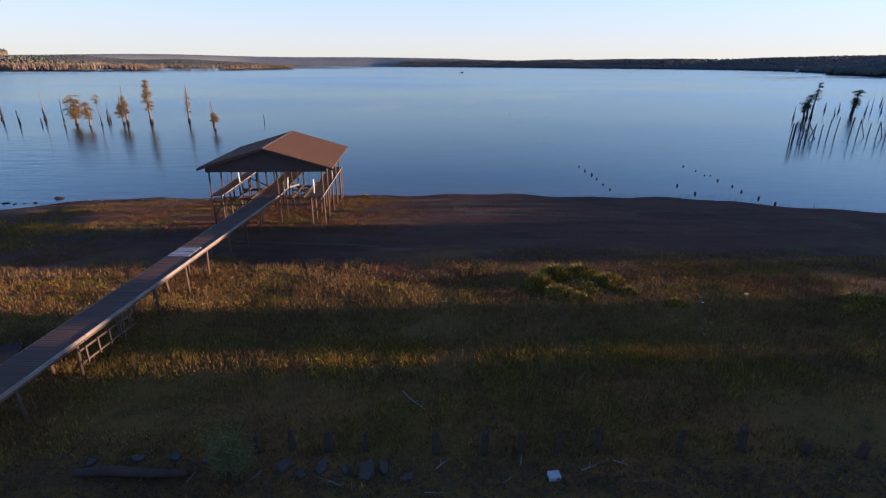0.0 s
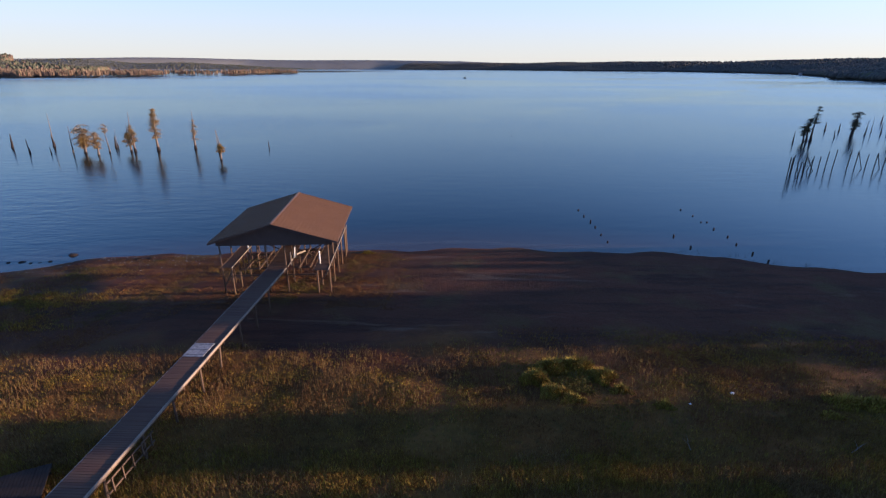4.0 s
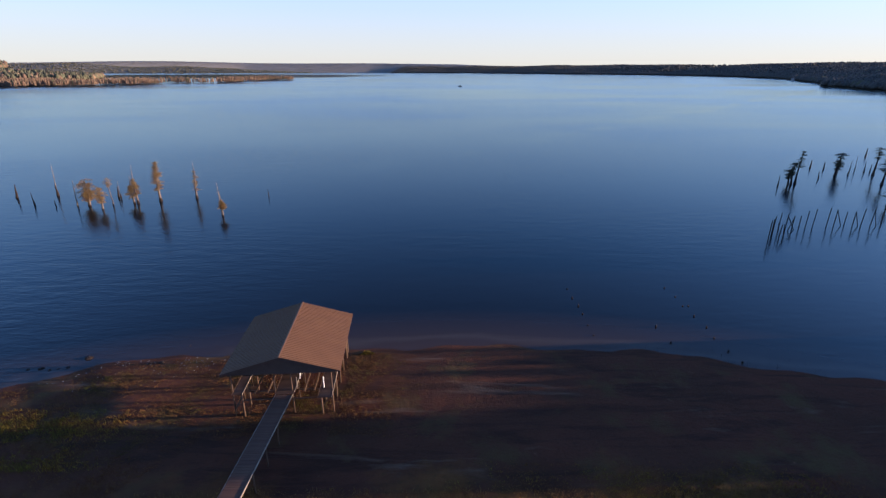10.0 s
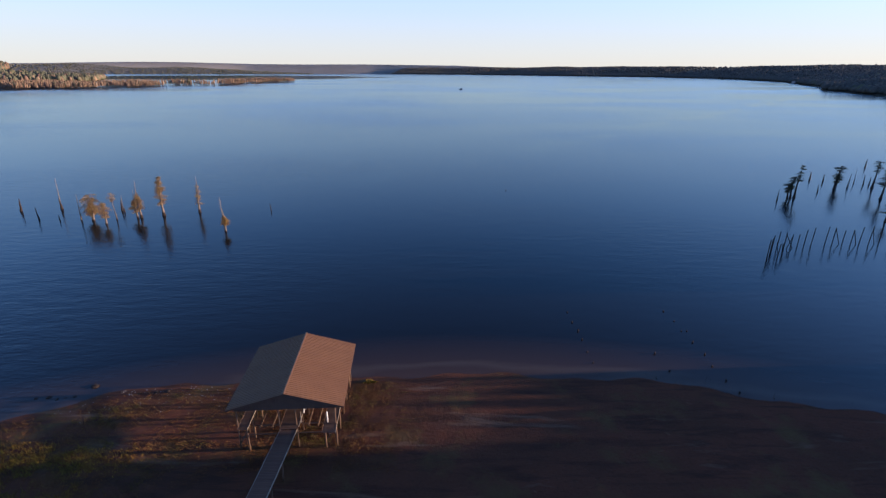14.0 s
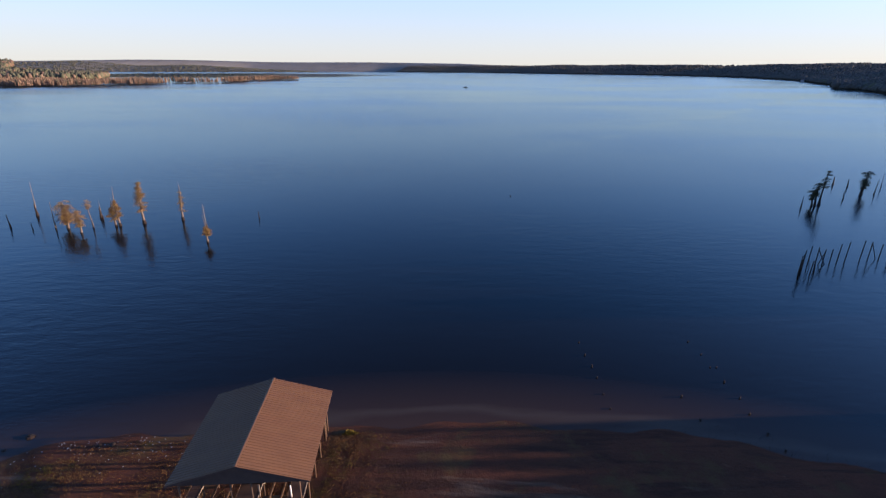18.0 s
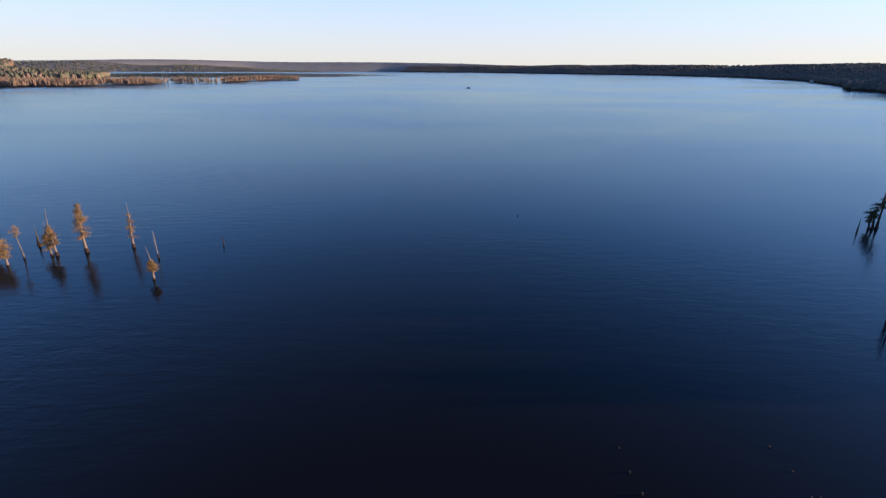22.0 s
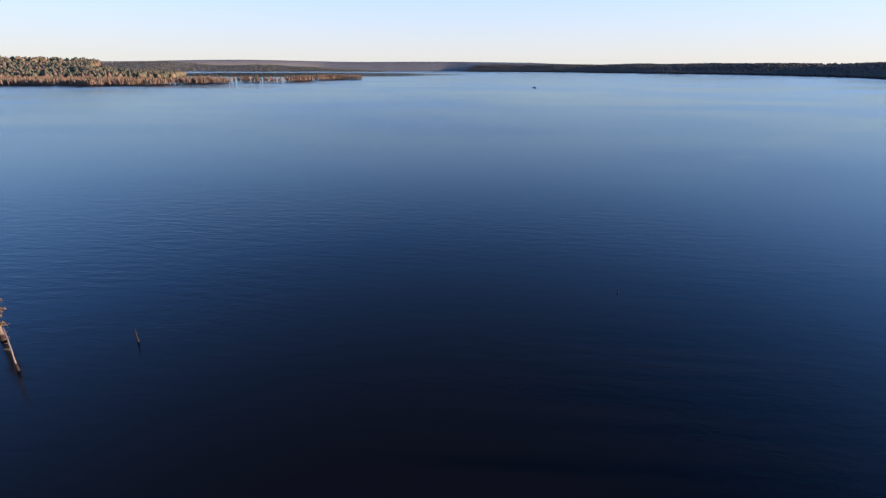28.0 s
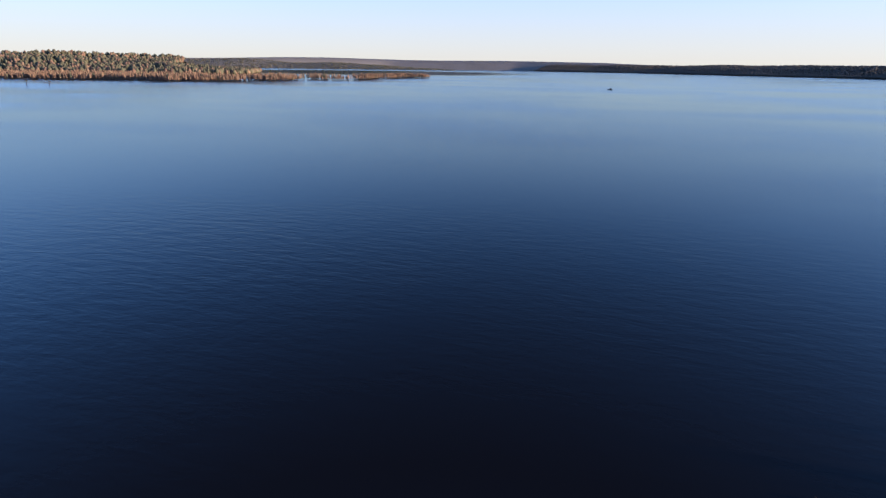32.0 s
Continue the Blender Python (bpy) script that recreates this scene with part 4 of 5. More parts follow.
def land(name, line, depth, rise, seed, label, lumps=0.35, lump_len=350.0, fade=0.0, taper=0.0, soil=None):
    """Low hills behind a shore line, as one sheet that dips under the water."""
    r = np.random.RandomState(seed)
    x, y, nx, ny, t = along(line, np.linspace(0, 1, 160), r)
    prof_d = np.array([-12, 0, 10, 60, 150, 300, 500, 750, 1000]) / 1000 * depth
    prof_d[0] = -12
    prof_h = np.array([-1.5, 0.0, 1.2, 0.10 * rise, 0.3 * rise, 0.62 * rise, 0.88 * rise, rise, 0.9 * rise])
    V = np.zeros((len(prof_d), len(x), 3))
    for i, (d, h) in enumerate(zip(prof_d, prof_h)):
        X, Y = x + nx * d, y + ny * d
        V[i, :, 0], V[i, :, 1] = X, Y
        V[i, :, 2] = h * (1 + lumps * soft_noise(X, Y, lump_len, seed)) * fall(t / t[-1], fade, taper) if i > 2 else h
    n = len(x)
    ii = np.arange(V.shape[0] * n).reshape(V.shape[0], n)
    F = np.stack([ii[:-1, :-1], ii[:-1, 1:], ii[1:, 1:], ii[1:, :-1]], -1).reshape(-1, 4)
    stuff(name, V.reshape(-1, 3), F, [soil or LAND], label, "land", smooth=True, kind="structure")

    def height(tq, d):
        hq = np.interp(d, prof_d, prof_h)
        X = np.interp(tq, t, x) + np.interp(tq, t, nx) * d
        Y = np.interp(tq, t, y) + np.interp(tq, t, ny) * d
        return X, Y, np.where(d > prof_d[2], hq * (1 + lumps * soft_noise(X, Y, lump_len, seed)) * fall(tq / t[-1], fade, taper), hq), t[-1]
    return height


def wooded(name, line, depth, rise, count, seed, label, tall=(14, 22), brown=0.15, lumps=0.35, lump_len=350.0, front=2.0, land_label="wooded rising shore", fade=0.0, mats=(), wide=(0.16, 0.27), taper=0.0, soil=None):
    hf = land(name + "_land", line, depth, rise, seed, land_label, lumps, lump_len, fade, taper, soil)
    r = np.random.RandomState(seed + 1)
    T = hf(0.0, 0.0)[3]
    tq = r.uniform(0, T, count)
    d = 4 + (depth * 0.8) * r.uniform(0, 1, count) ** front
    X, Y, Z, _ = hf(tq, d)
    h = r.uniform(*tall, count)
    idx = (r.uniform(0, 1, count) < brown + 0.12 * (soft_noise(X, Y, 260, seed + 2) > 0.55)).astype(int)
    forest(name, X, Y, Z, h, h * r.uniform(*wide, count), list(mats) or [PINE, BROWNWOOD], idx, label, "forest", seed + 3, smooth=True)


# right-hand shore runs from the far inlet towards us
RIGHT = [(-420, 4480), (-100, 4400), (330, 4150), (790, 3420), (1215, 2960), (1262, 2280), (1130, 1750), (860, 1200), (735, 1030), (668, 820), (640, 640), (620, 300), (560, -100)]
wooded("right_forest", RIGHT, 800, 50, 26000, 100, "wooded hills coloured shade-dark along the far shore", tall=(6, 14), brown=0.0, lumps=0.08, lump_len=700, front=1.6, wide=(0.4, 0.6), mats=[SHADEWOOD, PINE])
# wooded land behind the cypress swamp
LEFT = [(-2600, 300), (-1900, 760), (-1500, 980), (-1200, 1120), (-1000, 1260), (-940, 1450), (-1130, 1800), (-1500, 2300)]
wooded("left_forest", LEFT, 700, 51, 11000, 200, "mixed green and brown forest on low hills", tall=(13, 20), brown=0.26, fade=0.85, front=1.3, wide=(0.24, 0.4))
# the farther ridges take the haze-toned colours, on soil and trees alike
BACK = [(-4200, 1500), (-3300, 2050), (-2700, 2380), (-2350, 2560)]
wooded("back_forest", BACK, 450, 56, 4000, 250, "wooded ridge behind the swamp", tall=(4, 6.5), brown=0.2, lumps=0.12, lump_len=1200, front=1.0, fade=0.9, mats=[HAZE_HILLWOOD, PINE], wide=(0.6, 0.9), soil=HAZE_HILLWOOD)
MID = [(-3900, 2900), (-3000, 3350), (-2280, 3700), (-1650, 3900), (-980, 4020)]
wooded("island_forest", MID, 330, 58, 4500, 300, "grey-brown wooded point across the lake", tall=(4, 6), brown=0.35, lumps=0.25, lump_len=700, front=1.2, fade=0.55, mats=[PINE, HAZE_HILLWOOD], wide=(0.7, 1.1), soil=HAZE_HILLWOOD, taper=0.25)
FAR = [(-6500, 1800), (-5200, 2800), (-3600, 3500), (-2700, 4100), (-1700, 4580), (-600, 4780), (300, 4760), (900, 4700), (1500, 4500)]
wooded("far_forest", FAR, 200, 84, 5000, 400, "wooded ridge closing the lake, haze put into its pale tone", tall=(1.4, 2.6), brown=0.9, lumps=0.12, lump_len=1700, front=1.0, mats=[HAZE_HILLWOOD, HAZEWOOD], wide=(1.8, 2.8), taper=0.16, soil=HAZEWOOD)

# the cypress swamp standing in the water
SWAMP = [(-1750, 560), (-1400, 745), (-1050, 860), (-865, 915), (-725, 915), (-640, 1000), (-585, 1085), (-520, 1210), (-484, 1384), (-428, 1560)]
rw = np.random.RandomState(500)
nsw = 15000
sx, sy, snx, sny, st = along(SWAMP, nsw, rw)
run = st / st.max()                       # 0 at the far left, 1 at the tip
deep = 34 + 240 * np.clip(1.1 - run, 0, 1)
sd = deep * rw.uniform(0, 1, nsw) ** 1.25
qx, qy = sx + snx * sd, sy + sny * sd
keep = (soft_noise(qx, qy, 90, 7) + rw.uniform(-0.5, 0.5, nsw) > np.select([run > 0.88, run > 0.75, run > 0.64], [0.25, 0.45, -0.2], -0.9))
qx, qy, sd = qx[keep], qy[keep], sd[keep]
sh = rw.uniform(7, 14, len(qx)) + np.clip(sd / 60, 0, 4)
forest("cypress_swamp", qx, qy, np.zeros(len(qx)), sh, sh * rw.uniform(0.05, 0.11, len(qx)), [BROWNWOOD, PINE, BARK], (rw.uniform(0, 1, len(qx)) < 0.10).astype(int),
       "brown autumn cypress swamp standing in shallow water", "forest", 501, slim=True)

# small cypresses standing out in front of the swamp
for i, (x, y, h) in enumerate([(-770, 690, 8.5), (-735, 695, 7.5), (-1000, 800, 8.0)]):
    cypress(x, y, h, 3.0, 700 + i, SHADED_OLIVE, low=0.35, density=0.8, trunk_r=0.7, shape="umbrella", label="dark cypress standing out from the swamp edge", bark=PILE)

# white houses among the trees of the near right shore
for i, (x, y, z, turn, w) in enumerate([(1010, 1530, 6, 40, 9), (1085, 1500, 14, 60, 8), (815, 1080, 3, 35, 8)]):
    hs = thing("house", pose(x, y, z, 0, 0, turn), "small white lakeside house among dark trees", "house", "lakeside houses")
    part("wall", Shape().box((-w / 2, -4, -5), (w / 2, 4, 2.4)), CONCRETE, hs)
    part("roof", Shape().add([(-w / 2 - .5, -4.6, 2.3), (w / 2 + .5, -4.6, 2.3), (w / 2 + .5, 0, 4.4), (-w / 2 - .5, 0, 4.4), (-w / 2 - .5, 4.6, 2.3), (w / 2 + .5, 4.6, 2.3)],
                             [(0, 1, 2, 3), (3, 2, 5, 4), (0, 3, 4), (1, 5, 2)]), SIDING, hs)

# ---------------------------------------------------------------- unseen trees beside the bay, placed to throw the long shadows
rt = np.random.RandomState(600)
tx, ty, th = [], [], []
for lo, hi, nrow, tall in ((-40, 20.5, 335, (20, 25)), (25.4, 26.9, 44, (21, 25)), (28.4, 31.6, 46, (6.4, 7.0)), (31.8, 36.0, 55, (7.4, 8.4)), (36.6, 43.5, 90, (20, 25)), (43.5, 58, 170, (8.6, 10.4))):
    for _ in range(nrow):
        ty.append(rt.uniform(lo, hi))
        tx.append(rt.uniform(80, 106))
        th.append(rt.uniform(*tall))
# further unseen trees, added to shade the pilings and right-hand cypresses
for _ in range(330):
    ty.append(rt.uniform(86, 172))
    tx.append(rt.uniform(164, 192))
    th.append(rt.uniform(15, 19))
tx, ty, th = map(np.array, (tx, ty, th))
forest("unseen_shore_wood", tx, ty, ground_z(tx, ty), th, th * rt.uniform(0.045, 0.075, len(tx)), [PINE, BROWNWOOD], (rt.uniform(0, 1, len(tx)) < 0.3).astype(int),
       "tall trees out of view beside the bay, placed to cast shadows", "forest", 601)

# ---------------------------------------------------------------- grass and weeds
def blades(name, count, region, hrange, mats, probs, label, seed, keep):
    r = np.random.RandomState(seed)
    x0, x1, y0, y1 = region
    X, Y = r.uniform(x0, x1, count), r.uniform(y0, y1, count)
    k = keep(X, Y, r)
    X, Y = X[k], Y[k]
    n, B = len(X), 3
    Z = ground_z(X, Y)
    a = r.uniform(0, 6.28, (n, B))
    h = r.uniform(*hrange, (n, B)) * (0.7 + 0.5 * r.uniform(0, 1, (n, 1)))
    lean = h * r.uniform(0.15, 0.7, (n, B))
    w = r.uniform(0.008, 0.02, (n, B)) + h * 0.03
    bx, by = X[:, None] + r.normal(0, 0.1, (n, B)), Y[:, None] + r.normal(0, 0.07, (n, B))
    ca, sa = np.cos(a), np.sin(a)
    v0 = np.stack([bx - sa * w, by + ca * w, np.repeat(Z[:, None] - 0.03, B, 1)], -1)
    v1 = np.stack([bx + sa * w, by - ca * w, np.repeat(Z[:, None] - 0.03, B, 1)], -1)
    v2 = np.stack([bx + ca * lean, by + sa * lean, Z[:, None] + h], -1)
    V = np.stack([v0, v1, v2], 2).reshape(-1, 3)
    F = np.arange(len(V)).reshape(-1, 3)
    tone = soft_noise(X, Y, 7, seed + 1) + 0.6 * soft_noise(X, Y, 2.5, seed + 2) + r.normal(0, 0.35, n)
    idx = np.repeat(np.searchsorted(np.cumsum(probs)[:-1], np.argsort(np.argsort(tone)) / n), B)
    return stuff(name, V, F, mats, label, "grass", idx)


def cover(X, Y, r):
    s = bank_y(X) - Y
    patch = soft_noise(X, Y, 9, 21) + 0.6 * soft_noise(X, Y, 3, 22)
    inner = np.clip((s - np.where(X > 14, 18.5, np.where(X > 4, 19, 22))) / 5, 0, 1)
    return r.uniform(0, 1, len(X)) < inner * np.clip(0.6 + 0.45 * patch, 0.12, 1) * np.where(Y < 12.6, 0.25, 1.0)


blades("dry_grass", 420000, (-48, 42, 5, 34), (0.05, 0.17), [WEED, GRASS, GREEN], [0.46, 0.44, 0.10], "patchy dry yellow and red-brown grass on the bank", 31, cover)


def reeds(count, region, hrange, label, seed):
    """Thin upright dry stalks scattered in loose patches."""
    r = np.random.RandomState(seed)
    X, Y = r.uniform(region[0], region[1], count), r.uniform(region[2], region[3], count)
    k = (soft_noise(X, Y, 5, seed) + 0.8 * soft_noise(X, Y, 1.7, seed + 1) + r.normal(0, 0.5, count) > 0.05) & (bank_y(X) - Y > np.where(X > 4, 19, 22))
    X, Y = X[k], Y[k]
    n, a = len(X), r.uniform(0, 6.28, k.sum())
    h, w, Z = r.uniform(*hrange, n), r.uniform(0.008, 0.016, n), ground_z(X, Y)
    lx, ly = r.normal(0, 0.12, n) * h, r.normal(0, 0.12, n) * h
    V = np.stack([np.stack([X + np.cos(a + q) * w, Y + np.sin(a + q) * w, Z - 0.03], -1) for q in (0, 2.09, 4.19)] + [np.stack([X + lx, Y + ly, Z + h], -1)], 1).reshape(-1, 3)
    F = (np.array([(0, 1, 3), (1, 2, 3), (2, 0, 3)])[None] + 4 * np.arange(n)[:, None, None]).reshape(-1, 3)
    return stuff("dry_reeds", V, F, [REED], label, "reeds")


# tall blades kept to the sunlit band; their yellow adds to its brightness
def strip(X, Y, r):
    patch = soft_noise(X, Y, 5, 27) + 0.7 * soft_noise(X, Y, 1.8, 28)
    return r.uniform(0, 1, len(X)) < np.clip(0.45 + 0.5 * patch, 0, 1) * np.clip(1.6 - np.abs(Y - 18.6) / 1.4, 0, 1)


blades("tall_grass", 90000, (-34, 27, 16.2, 21), (0.08, 0.25), [GRASS, TUSSOCK, REED], [0.45, 0.27, 0.28], "taller yellow grass added along the bank to brighten the sunlit strip", 36, strip)
def far_patch(X, Y, r):
    patch = soft_noise(X, Y, 4, 29) + 0.7 * soft_noise(X, Y, 1.5, 30)
    return r.uniform(0, 1, len(X)) < np.clip(0.5 + 0.5 * patch, 0, 1) * np.clip((-X - 27) / 5, 0, 1)


blades("weed_patch", 13000, (-47, -27, 33, 41.5), (0.08, 0.28), [GRASS, TUSSOCK, GREEN], [0.5, 0.2, 0.3], "tall olive weeds growing in patches on the bank", 37, far_patch)
reeds(60000, (-45, 26, 15.5, 31), (0.18, 0.45), "thin dry brown stalks standing in the grass of the bank", 35)


def wet_cover(X, Y, r):
    s = bank_y(X) - Y
    patch = soft_noise(X, Y, 6, 23) + 0.7 * soft_noise(X, Y, 2.2, 24)
    left = np.clip((-X - 1) / 6, 0, 1) * np.clip((X + 48) / 8, 0, 1)
    return (r.uniform(0, 1, len(X)) < np.clip(0.42 + 0.45 * patch, 0, 1) * left) & (s > 1.0) & (s < 16 + 7 * np.clip((-X - 20) / 6, 0, 1))


blades("shore_weed", 200000, (-48, 2, 29, 54), (0.03, 0.11), [WEED, REED, GREEN], [0.60, 0.22, 0.18], "sparse reddish weeds on the muddy edge of the lake", 33, wet_cover)


def bush(name, x, y, rx, ry, h, mat, seed, label, n=2600, size=(0.12, 0.25)):
    rnd = random.Random(seed)
    t = thing(name, pose(x, y, at(x, y)), label, "bush")
    stems, leaves = Shape(), Shape()
    for k in range(26):
        a, q = rnd.uniform(0, 6.283), math.sqrt(rnd.random())
        bx, by = rx * q * math.cos(a), ry * q * math.sin(a)
        hh = h * (1 - 0.55 * q * q) * rnd.uniform(0.6, 1.1)
        g = at(x + bx, y + by) - at(x, y)
        pl = limb(stems, (bx * 0.7, by * 0.7, g - 0.05), (bx * 0.3, by * 0.3, hh), hh, 0.02, rnd, droop=0.05)
        for _ in range(n // 26):
            p = rnd.choice(pl[1:])
            leaves.leaf(p + Vector((rnd.gauss(0, rx * 0.14), rnd.gauss(0, ry * 0.14), rnd.gauss(-0.02, h * 0.14))), rnd.uniform(*size), rnd)
    part("stems", stems, BARK, t)
    part("leaves", leaves, mat, t)
    return t




def tussock(x, y, rx, ry, h, count, seed, label):
    """A mound of long arching grass blades."""
    rnd = random.Random(seed)
    t = thing("grass_tussock", pose(x, y, at(x, y)), label, "grass", "grass tussocks on the bank")
    green, dry = Shape(), Shape()
    z0 = at(x, y)
    sx_, sy_ = at(x + 1, y) - z0, at(x, y + 1) - z0
    for k in range(count):
        a, q = rnd.uniform(0, 6.283), math.sqrt(rnd.random())
        wob = 0.75 + 0.25 * math.sin(3 * a + seed) + 0.12 * math.sin(7 * a)
        bx, by = rx * q * wob * math.cos(a), ry * q * wob * math.sin(a)
        g = bx * sx_ + by * sy_
        hh = h * 0.75 * (1.05 - 0.75 * q * q) * rnd.uniform(0.45, 1.2)
        d = rnd.uniform(0, 6.283)
        ln = hh * rnd.uniform(0.2, 0.7)
        c, sn, w = math.cos(d), math.sin(d), rnd.uniform(0.018, 0.04)
        (dry if rnd.random() < 0.3 else green).add([(bx - sn * w, by + c * w, g - 0.05), (bx + sn * w, by - c * w, g - 0.05), (bx + c * ln * 0.35 + sn * w * .8, by + sn * ln * 0.35 - c * w * .8, g + hh * 0.7),
             (bx + c * ln * 0.35 - sn * w * .8, by + sn * ln * 0.35 + c * w * .8, g + hh * 0.7), (bx + c * ln, by + sn * ln, g + hh)], [(0, 1, 2, 3), (3, 2, 4)])
    part("green_grass", green, TUSSOCK, t)
    part("dry_grass", dry, GRASS, t)
    return t


TS = "yellow-green clump of arching marsh grass on the bank"
for i, (x, y, rx, ry, h, n) in enumerate([(5.6, 26.6, 1.1, 0.9, 0.95, 2000), (6.7, 27.7, 1.3, 0.8, 1.05, 2200), (8.4, 27.9, 1.3, 0.8, 1.0, 2000), (9.7, 26.9, 1.0, 0.9, 0.85, 1500),
                                         (6.4, 25.2, 1.1, 0.7, 0.75, 1600), (7.4, 24.6, 0.9, 0.6, 0.55, 900), (10.4, 25.6, 0.8, 0.6, 0.5, 700)]):
    tussock(x, y, rx, ry, h, n, 161 + i, TS)
bush("shrub", 7.9, 26.4, 2.1, 1.3, 0.6, GREEN, 66, "low dark green shrub among the marsh grass clumps", 5200, (0.04, 0.09))
for i, (x, y, rx, ry, h, n) in enumerate([(22.6, 24.4, 1.5, 0.9, 0.75, 1700), (24.4, 24.2, 1.3, 0.8, 0.7, 1400), (20.9, 23.2, 0.8, 0.5, 0.4, 500), (12.4, 24.2, 0.7, 0.5, 0.4, 500)]):
    tussock(x, y, rx, ry, h, n, 171 + i, TS)
tussock(-8.3, 52.2, 0.9, 0.5, 0.4, 600, 65, "low pale tussock of grass at the edge of the lake")
bush("shrub", -6.3, 11.9, 0.62, 0.5, 1.9, SHRUB, 63, "slender green shrub beside the old bulkhead posts", 4200, (0.035, 0.075))

# ---------------------------------------------------------------- bulkhead posts, log and rubble in the foreground
rb = random.Random(71)
for x in (-5.75, -4.7, -3.55, -2.4, -0.15, 1.3, 2.5, 3.7, 4.95, 7.45, 9.5, 11.55, 13.2):
    h, w = rb.uniform(0.5, 0.95), rb.uniform(0.08, 0.13)
    g = at(x, 12.85)
    s = Shape()
    ring, lean = [], (rb.uniform(-.08, .08), rb.uniform(-.05, .05))
    for z, q in ((-0.3, 1.0), (h * 0.5, 0.97), (h * 0.86, 0.92)):
        ring += [(lean[0] * z + w * q * a * rb.uniform(.9, 1.1), lean[1] * z + w * q * c * rb.uniform(.9, 1.1), z) for a, c in ((-1, -.6), (-.5, -1), (.6, -1), (1, -.5), (1, .6), (.5, 1), (-.6, 1), (-1, .5))]
    ring += [(lean[0] * h + w * .7 * a, lean[1] * h + w * .7 * c, h * rb.uniform(0.9, 1.05)) for a, c in ((-1, -.6), (-.5, -1), (.6, -1), (1, -.5), (1, .6), (.5, 1), (-.6, 1), (-1, .5))]
    s.add(ring, [(8 * r + k, 8 * r + (k + 1) % 8, 8 * r + 8 + (k + 1) % 8, 8 * r + 8 + k) for r in range(3) for k in range(8)] + [tuple(range(24, 32))])
    single("bulkhead_post", s, LITTER, pose(x, 12.85 + rb.uniform(-.15, .15), g), "dark rotten timber post of a ruined bulkhead", "post", "bulkhead posts")


def slab(x, y, size, seed):
    """An angular broken slab half sunk in the ground."""
    rnd = random.Random(seed)
    n = rnd.choice((5, 6, 7))
    base = [(size * rnd.uniform(.7, 1.25) * math.cos(6.283 * k / n), size * .7 * rnd.uniform(.7, 1.2) * math.sin(6.283 * k / n)) for k in range(n)]
    tilt = rnd.uniform(-.35, .35)
    s = Shape()
    vs = [(a, c, -0.15) for a, c in base] + [(a * .96, c * .96, size * .38 + a * tilt * .5) for a, c in base] + [(a * .8, c * .8, size * .5 + a * tilt) for a, c in base]
    s.add(vs, [(r * n + k, r * n + (k + 1) % n, r * n + n + (k + 1) % n, r * n + n + k) for r in range(2) for k in range(n)] + [tuple(range(2 * n, 3 * n))])
    single("rubble_block", s, RUBBLE, pose(x, y, at(x, y), 0, 0, rnd.uniform(0, 360)), "dark angular slab of broken rubble by the bulkhead posts", "rubble", "rubble by the bulkhead")


def lump(name, x, y, r0, seed, mat, label, category, flat=0.55, group="rubble by the bulkhead"):
    rnd = random.Random(seed)
    s = Shape()
    N, K = 9, 5
    vs = []
    for i in range(K + 1):
        th = math.pi * i / K
        for k in range(N):
            a = 2 * math.pi * k / N
            q = r0 * rnd.uniform(0.75, 1.15)
            vs.append((q * 1.3 * math.sin(th) * math.cos(a), q * math.sin(th) * math.sin(a), q * flat * math.cos(th)))
    fs = [(i * N + k, (i + 1) * N + k, (i + 1) * N + (k + 1) % N, i * N + (k + 1) % N) for i in range(K) for k in range(N)]
    s.add(vs, fs)
    return single(name, s, mat, pose(x, y, max(at(x, y), -0.04) + r0 * flat * 0.35, 0, 0, rnd.uniform(0, 360)), label, category, group)


for i, (x, y, q) in enumerate([(-4.75, 12.1, 0.34), (-3.6, 12.1, 0.28), (-2.2, 11.8, 0.4), (-1.7, 12.0, 0.26), (-8.2, 12.5, 0.2), (-9.3, 12.4, 0.22), (-7.2, 12.4, 0.18), (-4.2, 11.8, 0.2), (-2.9, 12.0, 0.18), (-10.6, 12.2, 0.2), (-1.0, 11.6, 0.2)]):
    slab(x, y, q, 80 + i)
log = Shape()
log.tube([(-1.7, 0, 0.05), (-0.6, 0.05, 0.12), (0.6, -0.04, 0.1), (1.6, 0.02, 0.04)], [0.13, 0.15, 0.13, 0.09], 10)
single("log", log, LITTER, pose(-9.1, 11.75, at(-9.1, 11.75) + 0.05), "grey driftwood log lying on dark ground", "log", smooth=True)
bx = thing("carton", pose(3.32, 11.7, at(3.32, 11.7), 0, 0, 8), "small white carton with a dark print on the ground", "carton")
part("body", Shape().box((-0.17, -0.14, 0), (0.17, 0.14, 0.17), bevel=0.012), CONCRETE, bx)
part("print", Shape().add([(-0.02, -0.1445, 0.05), (0.1, -0.1445, 0.06), (0.12, -0.1445, 0.16), (0.05, -0.1445, 0.1)], [(0, 1, 2, 3)]), BOATHULL, bx, "dark printed patch")
for i, (x, y) in enumerate([(16.74, 25.33), (13.9, 24.4)]):
    lump("white_litter", x, y, 0.10 if i == 0 else 0.07, 95 + i, WHITE, "small white piece of litter on the mud", "litter")
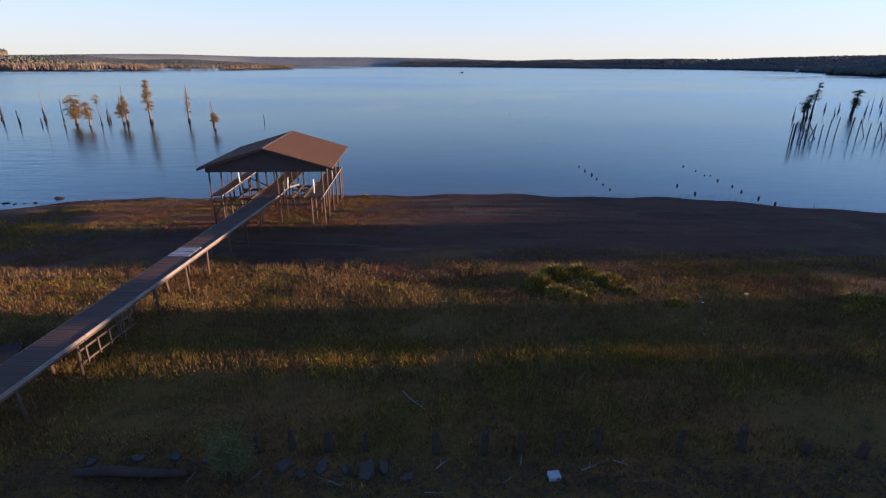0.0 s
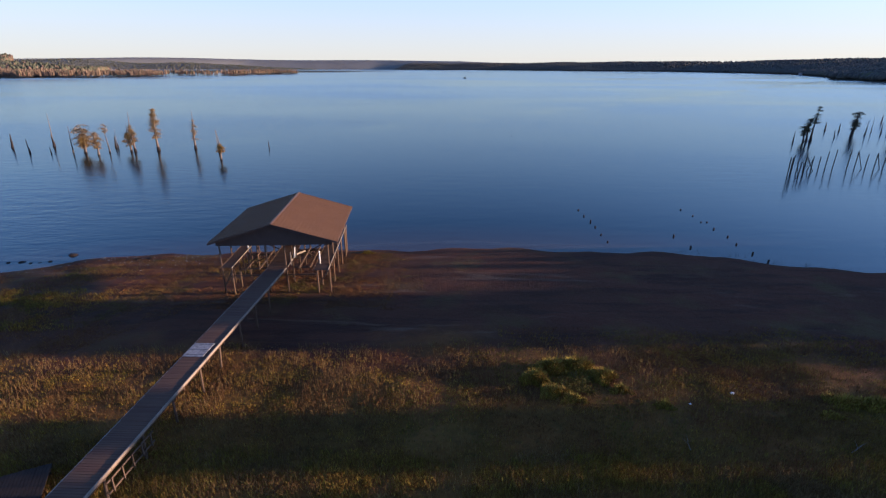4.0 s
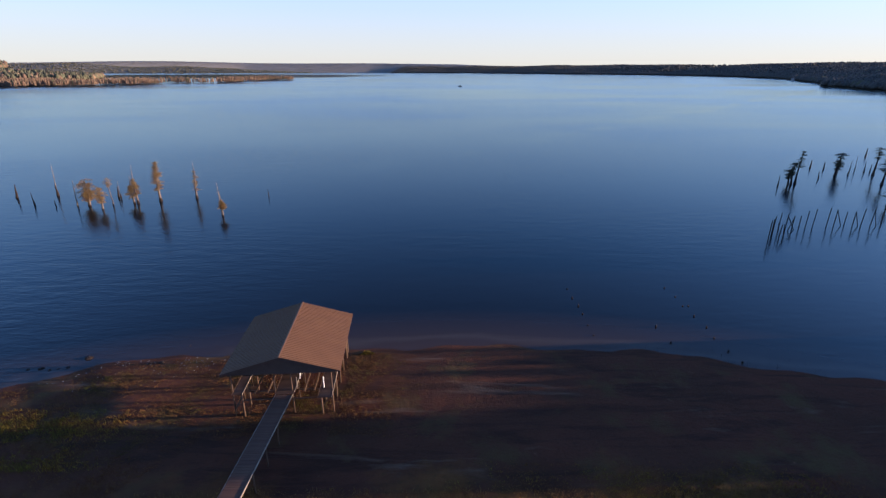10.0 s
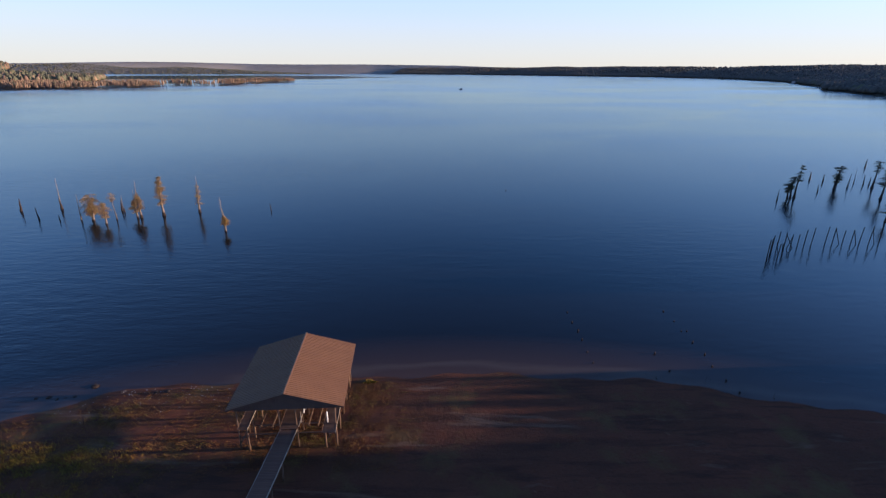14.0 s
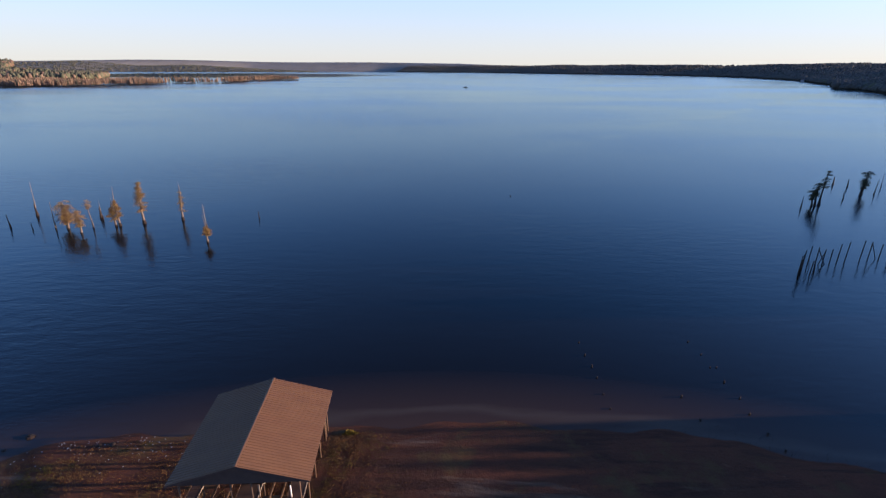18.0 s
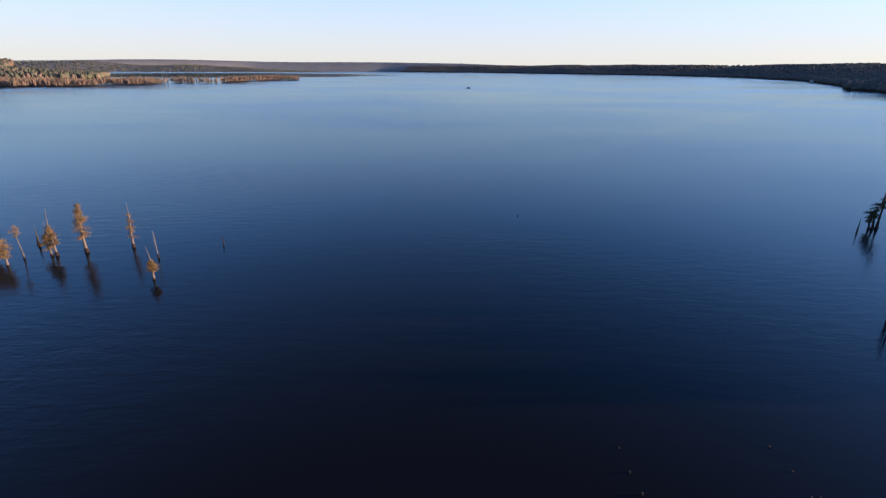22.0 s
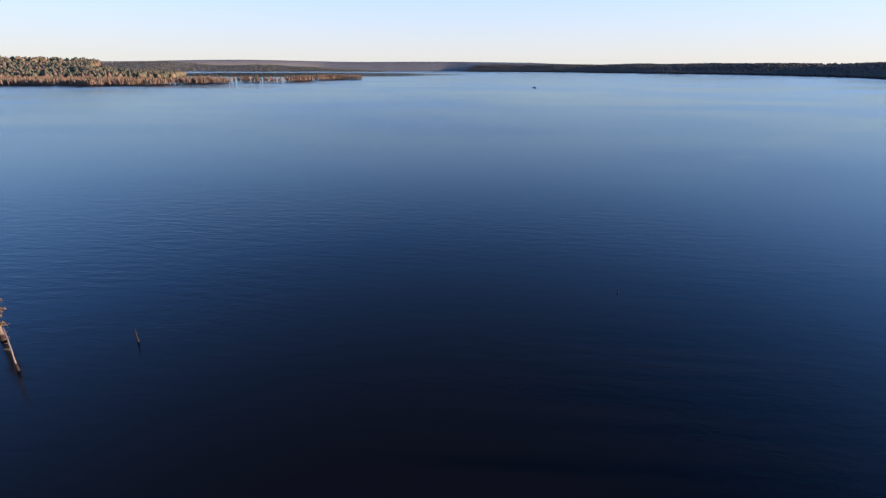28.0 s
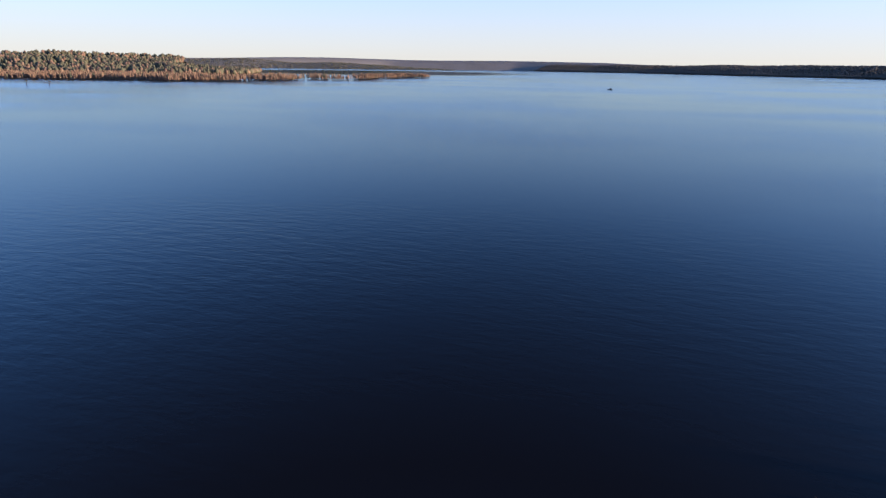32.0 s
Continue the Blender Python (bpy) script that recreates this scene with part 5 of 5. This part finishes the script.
for i, (x, y, L, turn) in enumerate([(-1.45, 16.1, 1.9, -58), (4.2, 12.0, 0.7, 20), (2.4, 12.2, 0.5, 70), (5.3, 12.4, 0.6, -20), (-0.2, 11.9, 0.7, 50), (20.0, 20.5, 1.4, 30), (12.2, 20.6, 1.1, 80)]):
    rnd = random.Random(120 + i)
    s = Shape()
    limb(s, (0, 0, 0.03), (1, 0, 0.05), L, 0.03, rnd, steps=5)
    limb(s, (L * 0.4, 0, 0.04), (0.7, 0.6, 0.25), L * 0.35, 0.018, rnd, steps=3)
    single("driftwood_stick", s, SNAG, pose(x, y, at(x, y), 0, 0, turn), "pale driftwood stick lying on the bank", "driftwood", "driftwood sticks")

# dark leaf litter and twigs along the foot of the old bulkhead
rl = np.random.RandomState(140)
lx, ly = rl.uniform(-13, 15, 9000), 11.6 + np.abs(rl.normal(0, 0.75, 9000)) * np.sign(rl.uniform(-1, 1, 9000)) * 0.9
la, ls, lz = rl.uniform(0, 6.28, 9000), rl.uniform(0.02, 0.065, 9000), ground_z(lx, ly) + rl.uniform(0.005, 0.06, 9000)
LV = np.stack([np.stack([lx + np.cos(la + q) * ls * (1 if q in (0, 3.14) else 0.45), ly + np.sin(la + q) * ls * (1 if q in (0, 3.14) else 0.45), lz + rl.uniform(-.02, .03, 9000)], -1) for q in (0, 1.57, 3.14, 4.71)], 1).reshape(-1, 3)
stuff("leaf_litter", LV, np.arange(len(LV)).reshape(-1, 4), [LITTER], "dark dead leaves along the foot of the bulkhead", "leaves")
for i in range(16):
    rnd = random.Random(160 + i)
    x, y, L = rnd.uniform(-12, 14), rnd.uniform(11.0, 12.6), rnd.uniform(0.4, 1.1)
    s = Shape()
    limb(s, (0, 0, 0.03), (1, rnd.uniform(-.2, .2), 0.08), L, 0.016, rnd, steps=4)
    limb(s, (L * 0.35, 0, 0.04), (0.7, 0.6, 0.2), L * 0.35, 0.010, rnd, steps=3)
    single("twig", s, SNAG if i % 3 == 0 else PILE, pose(x, y, at(x, y), 0, 0, rnd.uniform(0, 360)), "broken twig lying among dead leaves", "twig", "twigs by the bulkhead")

# clods and drift lying in the shallows along the left bank
for i, (x, y, q) in enumerate([(-39.9, 51.3, 0.42), (-45.0, 49.0, 0.2), (-43.7, 49.2, 0.28), (-42.6, 48.9, 0.2), (-41.8, 49.1, 0.16), (-40.9, 49.4, 0.22), (-34.0, 49.8, 0.18), (-32.2, 50.1, 0.25), (-31.0, 50.2, 0.3)]):
    lump("mud_clod", x, y, q, 300 + i, PILE, "dark clod of mud lying in the shallow edge of the lake", "mud", 0.4, "clods in the shallows")

# thin dead reeds and sticks standing in the shallows
rq = np.random.RandomState(410)
kx = np.concatenate([rq.normal(31, 5.5, 130), rq.uniform(12, 44, 50), rq.normal(-32, 5, 40)])
ky = bank_y(kx) + np.abs(rq.normal(0, 1.6, len(kx))) - 0.3
kh, ka = rq.uniform(0.10, 0.38, len(kx)), rq.uniform(0, 6.28, len(kx))
KV = np.stack([np.stack([kx + 0.022 * np.cos(ka + q), ky + 0.022 * np.sin(ka + q), np.full(len(kx), -0.3)], -1) for q in (0, 2.09, 4.19)] + [np.stack([kx + rq.normal(0, 0.12, len(kx)), ky, kh], -1)], 1).reshape(-1, 3)
KF = (np.array([(0, 1, 3), (1, 2, 3), (2, 0, 3)])[None] + 4 * np.arange(len(kx))[:, None, None]).reshape(-1, 3)
stuff("shallow_reeds", KV, KF, [PILE], "dark dead reed stubs standing in the shallow edge of the lake", "reeds")

# pale shells and pebbles scattered on the mud by the water
rz_ = np.random.RandomState(430)
qn = 130
ex_ = rz_.normal(-31, 5.0, qn)
ey_ = bank_y(ex_) - np.abs(rz_.normal(0, 2.2, qn)) - 0.2
er, ea = rz_.uniform(0.03, 0.085, qn), rz_.uniform(0, 6.28, qn)
EV = np.stack([np.stack([ex_ + er * np.cos(ea + q) * (1.3 if q in (0, 3.14) else 0.8), ey_ + er * np.sin(ea + q), ground_z(ex_, ey_) + 0.01], -1) for q in (0, 1.57, 3.14, 4.71)]
              + [np.stack([ex_, ey_, ground_z(ex_, ey_) + er * 0.7], -1)], 1).reshape(-1, 3)
EF = (np.array([(0, 1, 4), (1, 2, 4), (2, 3, 4), (3, 0, 4)])[None] + 5 * np.arange(qn)[:, None, None]).reshape(-1, 3)
stuff("shell_litter", EV, EF, [GREYBOARD], "pale shells and pebbles scattered on the mud by the water", "pebbles")
